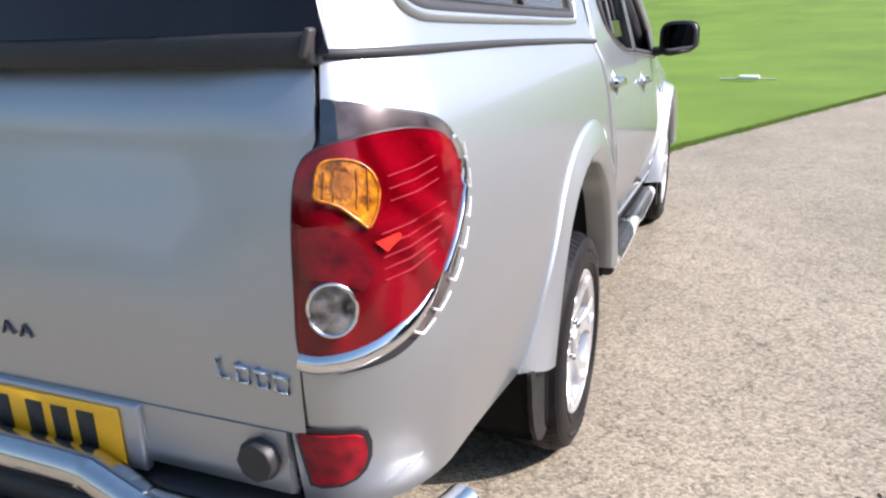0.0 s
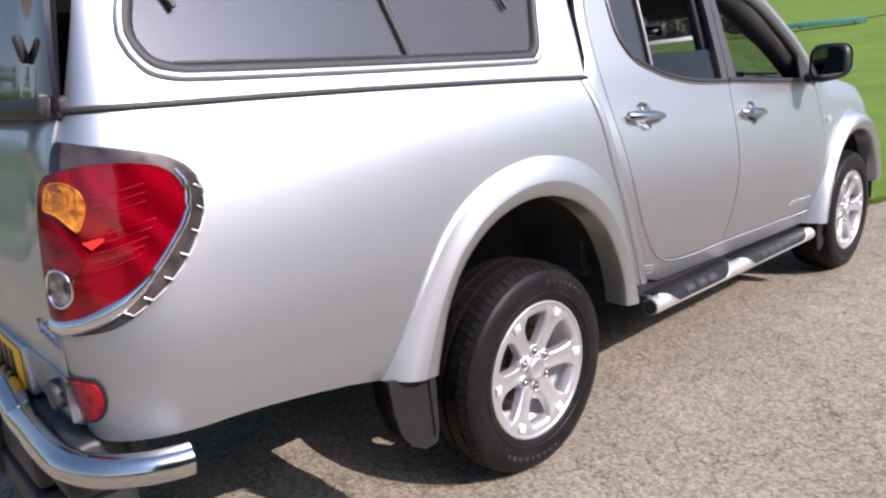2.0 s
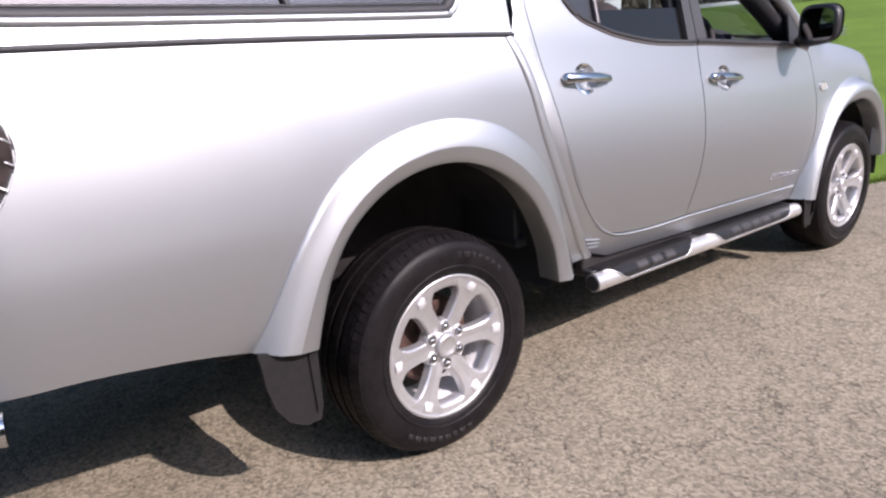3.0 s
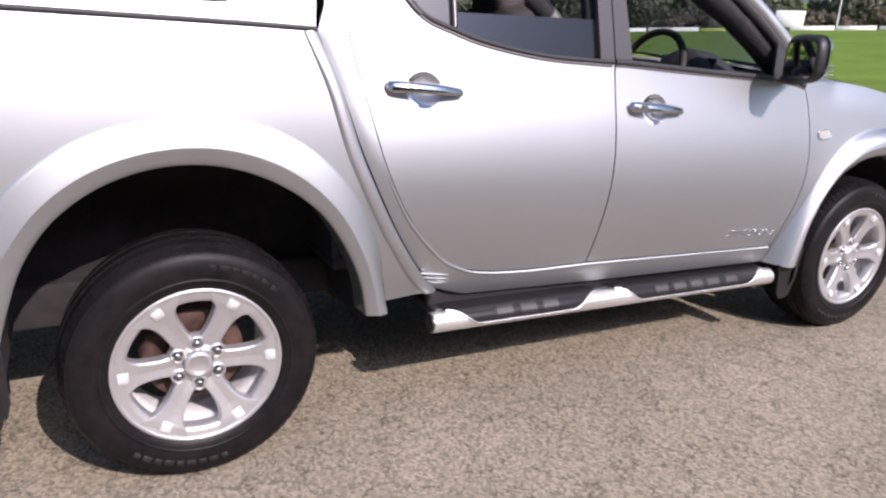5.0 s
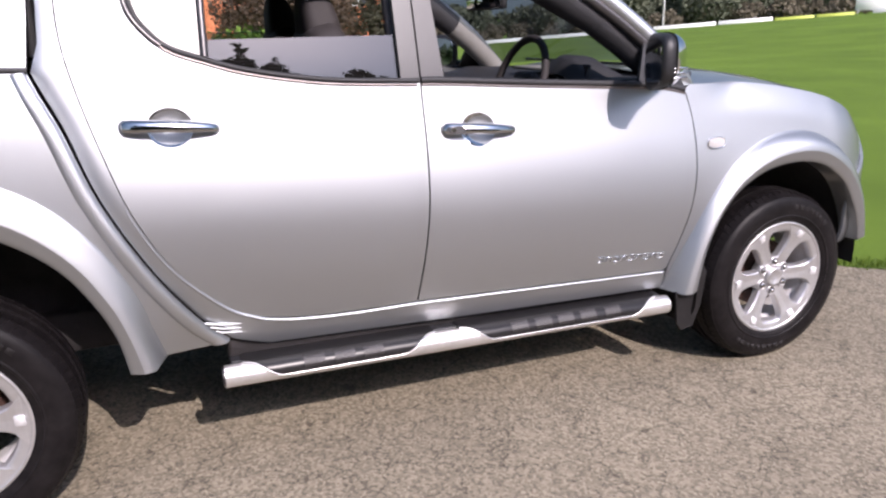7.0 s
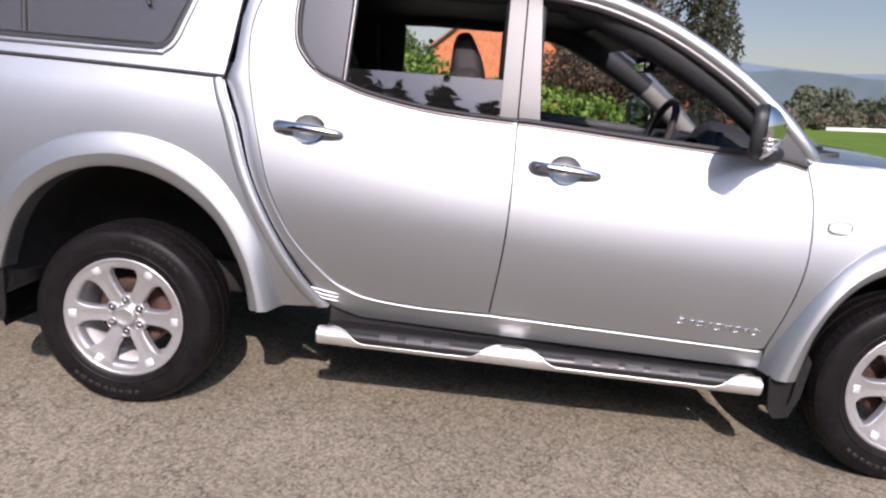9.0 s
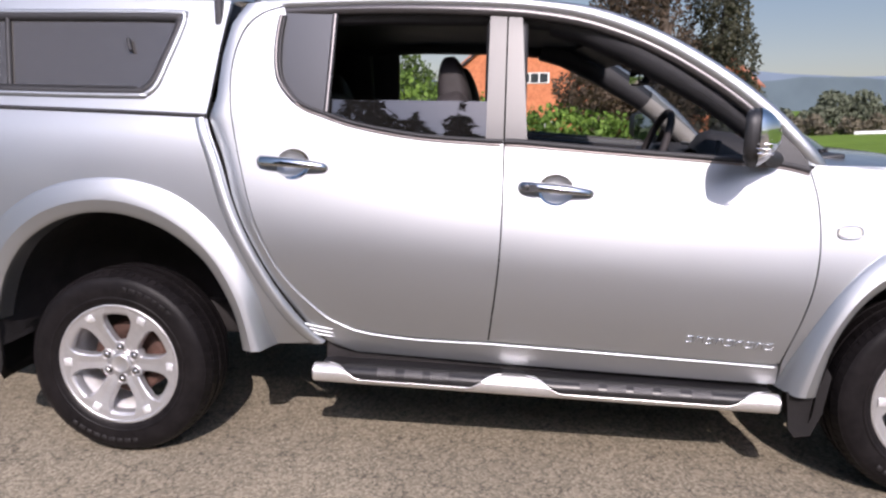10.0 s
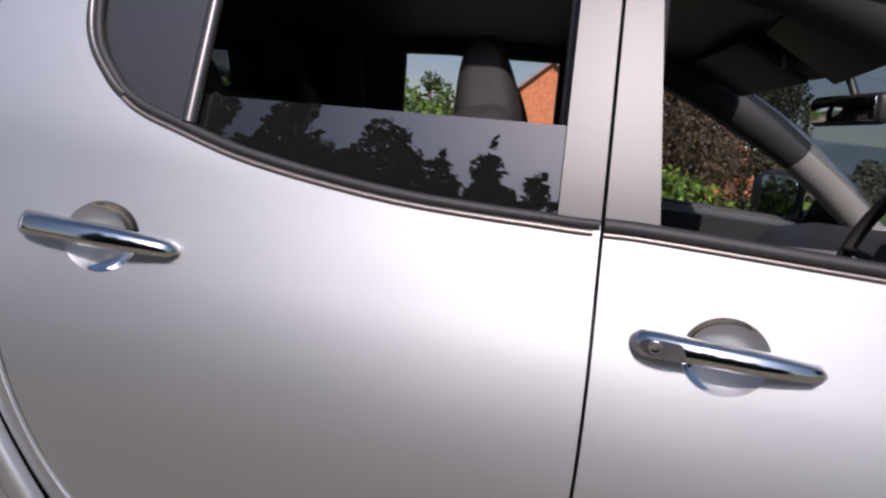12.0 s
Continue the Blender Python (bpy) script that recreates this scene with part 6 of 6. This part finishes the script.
tree(-33.0, -7.5, 6.4, 2.8, LEAF_MID, "broad green garden tree", 4000, 0.24)


def hedge(points, label):
    """A clipped-wild hedge along (x, y, height) stations."""
    x0, y0, _ = points[0]
    t = thing("hedge", (x0, y0, lie(x0, y0)), label, "hedge")
    line = smooth_line(points, 6)
    lumps = []
    rnd = random.Random(5)
    for x, y, h in line:
        for k in range(3):
            lumps.append((x + rnd.uniform(-0.35, 0.35), y + rnd.uniform(-0.3, 0.3), lie(x, y) + h * (0.22 + 0.29 * k) + rnd.uniform(-0.1, 0.1), 0.52, 0.52, h * 0.24))
    leafy("foliage", t, lumps, 15000, 0.115, LEAF_HEDGE)
    for x, y, h in line[::3]:
        part("stem", limb([(x, y, lie(x, y) - 0.05), (x + 0.1, y + 0.05, lie(x, y) + h * 0.5), (x - 0.1, y, lie(x, y) + h * 0.85)], 0.035, 0.012), BARK, t)


hedge([(-9.6, -9.0, 2.5), (-9.2, -5.0, 2.35), (-9.0, -1.5, 2.2), (-8.9, 0.4, 1.72), (-8.9, 1.6, 1.48), (-8.9, 2.6, 1.40), (-9.0, 3.6, 1.2)], "leafy green garden hedge beside the drive")


# ---------------------------------------------------------------- brick house beyond the hedge
def house(ax, ay, W, E, R, LEN, label):
    h = thing("house", (ax, ay, lie(ax, ay)), label, "house", "brick houses beyond the hedge")
    brick = mat("orange_brick", (0.42, 0.13, 0.055), 0.85, 0.0, 0.16, 12, 0.3, 25, second=(0.52, 0.18, 0.08))
    tile = mat("roof_tile", (0.36, 0.13, 0.07), 0.8, 0.0, 0.2, 5, 0.4, 9)
    white = mat("white_frame", (0.75, 0.75, 0.72), 0.5, 0.0, 0.03, 10)
    dark = mat("house_glass", (0.03, 0.035, 0.04), 0.08, 0.0, 0.1, 5)
    z = lie(-63, 2) - 0.1
    d, g = Vector((-0.92, 0.39, 0)), Vector((0.39, 0.92, 0))
    A = Vector((ax, ay, 0))
    P = lambda a, b, zz: A + d * a + g * b + Vector((0, 0, z + zz))

    def prism(poly, a0, a1):
        bm = bmesh.new()
        f = [bm.verts.new(P(a0, b, zz)) for b, zz in poly]
        k = [bm.verts.new(P(a1, b, zz)) for b, zz in poly]
        bm.faces.new(f), bm.faces.new(k[::-1])
        for i in range(len(poly)):
            bm.faces.new((f[i - 1], k[i - 1], k[i], f[i]))
        bmesh.ops.recalc_face_normals(bm, faces=bm.faces)
        return bm

    part("wall", prism([(-W, 0), (W, 0), (W, E), (0, R), (-W, E)], 0, LEN), brick, h, smooth=False)
    for sg in (1, -1):
        part("roof", prism([(sg * (W + 0.35), E - 0.12), (0, R + 0.05), (0, R + 0.25), (sg * (W + 0.35), E + 0.08)], -0.3, LEN + 0.3), tile, h, smooth=False)
        part("barge_board", prism([(sg * (W + 0.30), E - 0.28), (0, R - 0.10), (0, R + 0.08), (sg * (W + 0.30), E - 0.08)], -0.36, -0.28), dark, h, smooth=False)
    part("chimney", prism([(-0.4, R - 0.3), (0.4, R - 0.3), (0.4, R + 0.9), (-0.4, R + 0.9)], 9, 9.8), brick, h, smooth=False)
    for b, zz, w2, h2 in ((W * 0.28, E - 0.6, 1.3, 0.45), (W * 0.5, 1.2, 0.9, 0.6)):
        win = part("window", prism([(b - w2, zz), (b + w2, zz), (b + w2, zz + 2 * h2), (b - w2, zz + 2 * h2)], -0.05, 0.05), white, h, smooth=False)
        for k in (-1, 0, 1):
            part("pane", prism([(b + k * w2 * 0.64 - w2 * 0.27, zz + 0.08), (b + k * w2 * 0.64 + w2 * 0.27, zz + 0.08), (b + k * w2 * 0.64 + w2 * 0.27, zz + 2 * h2 - 0.08), (b + k * w2 * 0.64 - w2 * 0.27, zz + 2 * h2 - 0.08)], -0.07, -0.04), dark, win, smooth=False)


house(-60.0, 1.5, 6.3, 6.1, 10.9, 15.0, "orange brick gabled house with a tiled roof")
house(-66.0, 19.5, 3.4, 6.0, 9.4, 9.0, "narrow orange brick house with a tiled roof")

# ---------------------------------------------------------------- the cricket field: boards, screen, poles, covers
BOARDW = mat("board_white", (0.80, 0.80, 0.78), 0.5, 0.0, 0.04, 2)
BOARDY = mat("board_lime", (0.55, 0.62, 0.12), 0.5, 0.0, 0.08, 2)
POLE = mat("galvanised", (0.50, 0.50, 0.48), 0.5, 0.4, 0.1, 8)


def field_pt(az, dist):
    a = radians(az)
    x, y = 3.0 - dist * math.sin(a), 0.9 + dist * math.cos(a)
    return Vector((x, y, lie(x, y)))


def board(az0, az1, dist, hgt, material, label):
    p, q = field_pt(az0, dist), field_pt(az1, dist)
    L = (q - p).length
    m = (p + q) / 2
    t = thing("boundary_board", m, label, "board", "boards round the field")
    ang = math.atan2(q.y - p.y, q.x - p.x)
    tilt = math.asin((q.z - p.z) / L)
    rot = (Matrix.Rotation(ang, 3, "Z") @ Matrix.Rotation(-tilt, 3, "Y"))
    part("panel", box((L * 0.985, 0.06, hgt), m + Vector((0, 0, hgt / 2 + 0.06)), 0.01, rot, 1), material, t)
    for k in (-0.4, 0.0, 0.4):
        part("foot", box((0.08, 0.5, 0.10), m + rot @ Vector((k * L, 0.2, 0.05)), 0.01, rot, 1), POLE, t)


for az0, az1, lime in ((28.6, 32.9, False), (33.0, 35.4, False), (35.5, 38.3, False), (39.3, 41.6, True), (41.7, 44.2, True), (44.3, 47.9, False), (48.0, 52.4, False), (52.5, 56.6, False), (56.7, 60.9, False), (61.0, 65.6, False)):
    board(az0, az1, 104 + 3 * math.sin(az0 * 0.2), 0.62 if lime else 0.80, BOARDY if lime else BOARDW, "lime-green low boundary board" if lime else "white low boundary board on the field's edge")


def sight_screen():
    p = field_pt(38.4, 108)
    t = thing("sight_screen", p, "white cricket sight screen on wheels", "sight screen")
    rot = Matrix.Rotation(radians(38.4), 3, "Z")
    part("screen", box((3.5, 0.10, 2.1), p + Vector((0, 0, 1.75)), 0.02, rot, 1), BOARDW, t)
    for s in (-1.4, 1.4):
        part("leg", box((0.10, 0.9, 0.75), p + rot @ Vector((s, 0.1, 0.40)), 0.01, rot, 1), POLE, t)


sight_screen()
for az_, d_, h_ in ((51.7, 112, 7.5), (35.4, 112, 5.2)):
    p = field_pt(az_, d_)
    t = thing("pole", p, "slim pale pole beyond the boundary", "pole")
    part("shaft", tube([p - Vector((0, 0, 0.1)), p + Vector((0, 0, h_ * 0.6)), p + Vector((0, 0, h_))], [0.16, 0.13, 0.09], 8), POLE, t)

teal = mat("cover_teal", (0.05, 0.20, 0.17), 0.45, 0.0, 0.12, 3)
p0 = field_pt(22.3, 58)
cover = thing("pitch_cover", p0, "long low teal pitch cover on the grass", "pitch cover")
rot = Matrix.Rotation(radians(22.3), 3, "Z") @ Matrix.Rotation(radians(-0.6), 3, "Y")
part("sheet", join(box((8.2, 2.6, 0.10), p0 + Vector((0, 0, 0.42)), 0.03, rot @ Matrix.Rotation(0.03, 3, "X")), box((8.2, 0.06, 0.34), p0 + rot @ Vector((0, -1.27, 0.26)), 0.01, rot)), teal, cover)
part("end_frame", box((1.6, 0.5, 0.06), p0 + rot @ Vector((4.7, -0.6, 0.40)), 0.01, rot @ Matrix.Rotation(-0.10, 3, "Y")), BLACK, cover)
for k in (-3.4, 0, 3.4):
    part("wheel", spin([(-0.04, 0.14), (0.04, 0.14), (0.045, 0.10), (-0.045, 0.10)], 14, at=p0 + rot @ Vector((k, -1.2, 0.14))), BLACK, cover)
mk = thing("boundary_marker", (1.6, 15.2, lie(1.6, 15.2)), "small white foam boundary marker on the grass", "marker")
part("block", box((0.42, 0.16, 0.10), (1.6, 15.2, lie(1.6, 15.2) + 0.05), 0.03), BOARDW, mk)
part("rope", tube([(1.0, 15.25, lie(1, 15.2) + 0.015), (1.5, 15.2, lie(1.5, 15.2) + 0.02), (2.15, 15.15, lie(2.1, 15.2) + 0.015)], 0.018, 6), POLE, mk)


# ---------------------------------------------------------------- far hedges, woods and hills
def far_woods(name, label, az0, az1, dist, height, vary, count, size, material, per=1.3):
    lumps = []
    rnd = random.Random(int(az0 * 7 + dist))
    a = az0
    while a < az1:
        p = field_pt(a, dist + rnd.uniform(-8, 8))
        h = height * (1 + vary * noise.noise((a * 0.22, dist * 0.1, 2.0)) * 1.6 + rnd.uniform(-0.15, 0.15))
        w = max(1.2, h * 0.5)
        for k in range(2):
            lumps.append((p.x + rnd.uniform(-1, 1), p.y + rnd.uniform(-1, 1), p.z + h * (0.35 + 0.32 * k), w * (1 - 0.25 * k), w * (1 - 0.25 * k), h * 0.34))
        a += per * math.degrees(w / dist)
    me = leaves_mesh(name, lumps, count, size)
    me.materials.append(material)
    tagged(new(name, me), label, "trees", kind="stuff")


# far foliage paled and greyed: the haze between is put in its colour
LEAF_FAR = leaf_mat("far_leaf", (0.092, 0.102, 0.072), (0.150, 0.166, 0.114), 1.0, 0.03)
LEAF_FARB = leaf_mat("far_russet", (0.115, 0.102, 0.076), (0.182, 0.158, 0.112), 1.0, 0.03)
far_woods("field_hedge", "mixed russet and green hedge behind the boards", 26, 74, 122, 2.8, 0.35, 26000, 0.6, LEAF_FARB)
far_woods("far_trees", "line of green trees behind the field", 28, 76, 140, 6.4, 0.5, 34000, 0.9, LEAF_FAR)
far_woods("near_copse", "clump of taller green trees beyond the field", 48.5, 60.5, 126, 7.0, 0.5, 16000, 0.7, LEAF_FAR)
far_woods("garden_trees", "dense green trees round the gardens", 84, 150, 75, 6.5, 0.4, 14000, 0.8, LEAF_MID)
far_woods("back_trees", "dark trees closing the drive behind", 150, 285, 56, 3.8, 0.3, 16000, 0.9, LEAF_DARK)

# distance haze is mixed into the hills' blue base colours
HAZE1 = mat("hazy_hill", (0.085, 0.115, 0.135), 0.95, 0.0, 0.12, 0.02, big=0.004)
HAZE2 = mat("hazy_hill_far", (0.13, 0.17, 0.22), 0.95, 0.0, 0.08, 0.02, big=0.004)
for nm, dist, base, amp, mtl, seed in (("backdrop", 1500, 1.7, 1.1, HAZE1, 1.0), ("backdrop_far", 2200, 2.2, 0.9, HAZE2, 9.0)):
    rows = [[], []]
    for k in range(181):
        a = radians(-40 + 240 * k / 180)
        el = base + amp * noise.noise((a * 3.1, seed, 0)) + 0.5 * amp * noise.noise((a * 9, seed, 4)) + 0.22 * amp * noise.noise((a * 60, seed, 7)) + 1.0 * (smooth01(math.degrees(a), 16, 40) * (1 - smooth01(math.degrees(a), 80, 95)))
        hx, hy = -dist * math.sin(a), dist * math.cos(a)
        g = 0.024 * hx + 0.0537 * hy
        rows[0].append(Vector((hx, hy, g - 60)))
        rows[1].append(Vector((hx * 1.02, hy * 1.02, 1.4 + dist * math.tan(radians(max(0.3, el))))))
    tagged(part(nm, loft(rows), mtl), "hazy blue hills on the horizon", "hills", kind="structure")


# ---------------------------------------------------------------- longer grass fringing the drive
def grass_fringe():
    rng = np.random.default_rng(21)
    line = [p for p in smooth_line([(-2.5, 3.75), (-0.6, 4.12), (0.15, 4.38), (0.42, 5.0), (0.74, 5.95), (1.36, 7.3), (3.8, 12.4), (7.5, 19.2)], 10)]
    verts, faces = [], []
    for (x0, y0), (x1, y1) in zip(line, line[1:]):
        span = math.hypot(x1 - x0, y1 - y0)
        nx, ny = -(y1 - y0) / span, (x1 - x0) / span
        for _ in range(int(span * 900)):
            f, o = rng.random(), rng.normal(0.05, 0.045)
            x, y = x0 + (x1 - x0) * f + nx * o, y0 + (y1 - y0) * f + ny * o
            a, h, w = rng.uniform(0, 6.28), rng.uniform(0.018, 0.050), rng.uniform(0.002, 0.005)
            z = lie(x, y) - 0.004
            lx, ly = rng.normal(0, 0.016, 2)
            k = len(verts)
            verts += [(x - w * math.cos(a), y - w * math.sin(a), z), (x + w * math.cos(a), y + w * math.sin(a), z), (x + lx, y + ly, z + h)]
            faces.append((k, k + 1, k + 2))
    me = bpy.data.meshes.new("grass_fringe")
    me.from_pydata(verts, [], faces)
    me.materials.append(leaf_mat("fringe_blade", (0.065, 0.115, 0.014), (0.14, 0.21, 0.03)))
    tagged(new("grass_fringe", me), "uneven grass blades along the driveway edge", "grass", kind="stuff")


grass_fringe()


# ---------------------------------------------------------------- loose dark stones on the drive
def stone_litter():
    rng = random.Random(33)
    bm = bmesh.new()
    for _ in range(70):
        a, r = rng.uniform(0, 6.28), abs(rng.gauss(0, 0.10))
        x, y, k = 1.90 + r * math.cos(a) * 0.8, -0.03 + r * math.sin(a), rng.uniform(0.005, 0.013)
        m = Matrix.Translation((x, y, lie(x, y) + 0.35 * k)) @ Euler((rng.uniform(0, 3), rng.uniform(0, 3), rng.uniform(0, 6))).to_matrix().to_4x4() @ Matrix.Diagonal((k * 1.3, k, k * 0.7, 1))
        bmesh.ops.create_icosphere(bm, subdivisions=1, radius=1.0, matrix=m)
    tagged(part("loose_stones", bm, mat("dark_stone", (0.055, 0.050, 0.048), 0.9, 0.0, 0.4, 40, 0.4, 60), smooth=False), "scatter of small dark stones on the drive", "stones", kind="stuff")


stone_litter()
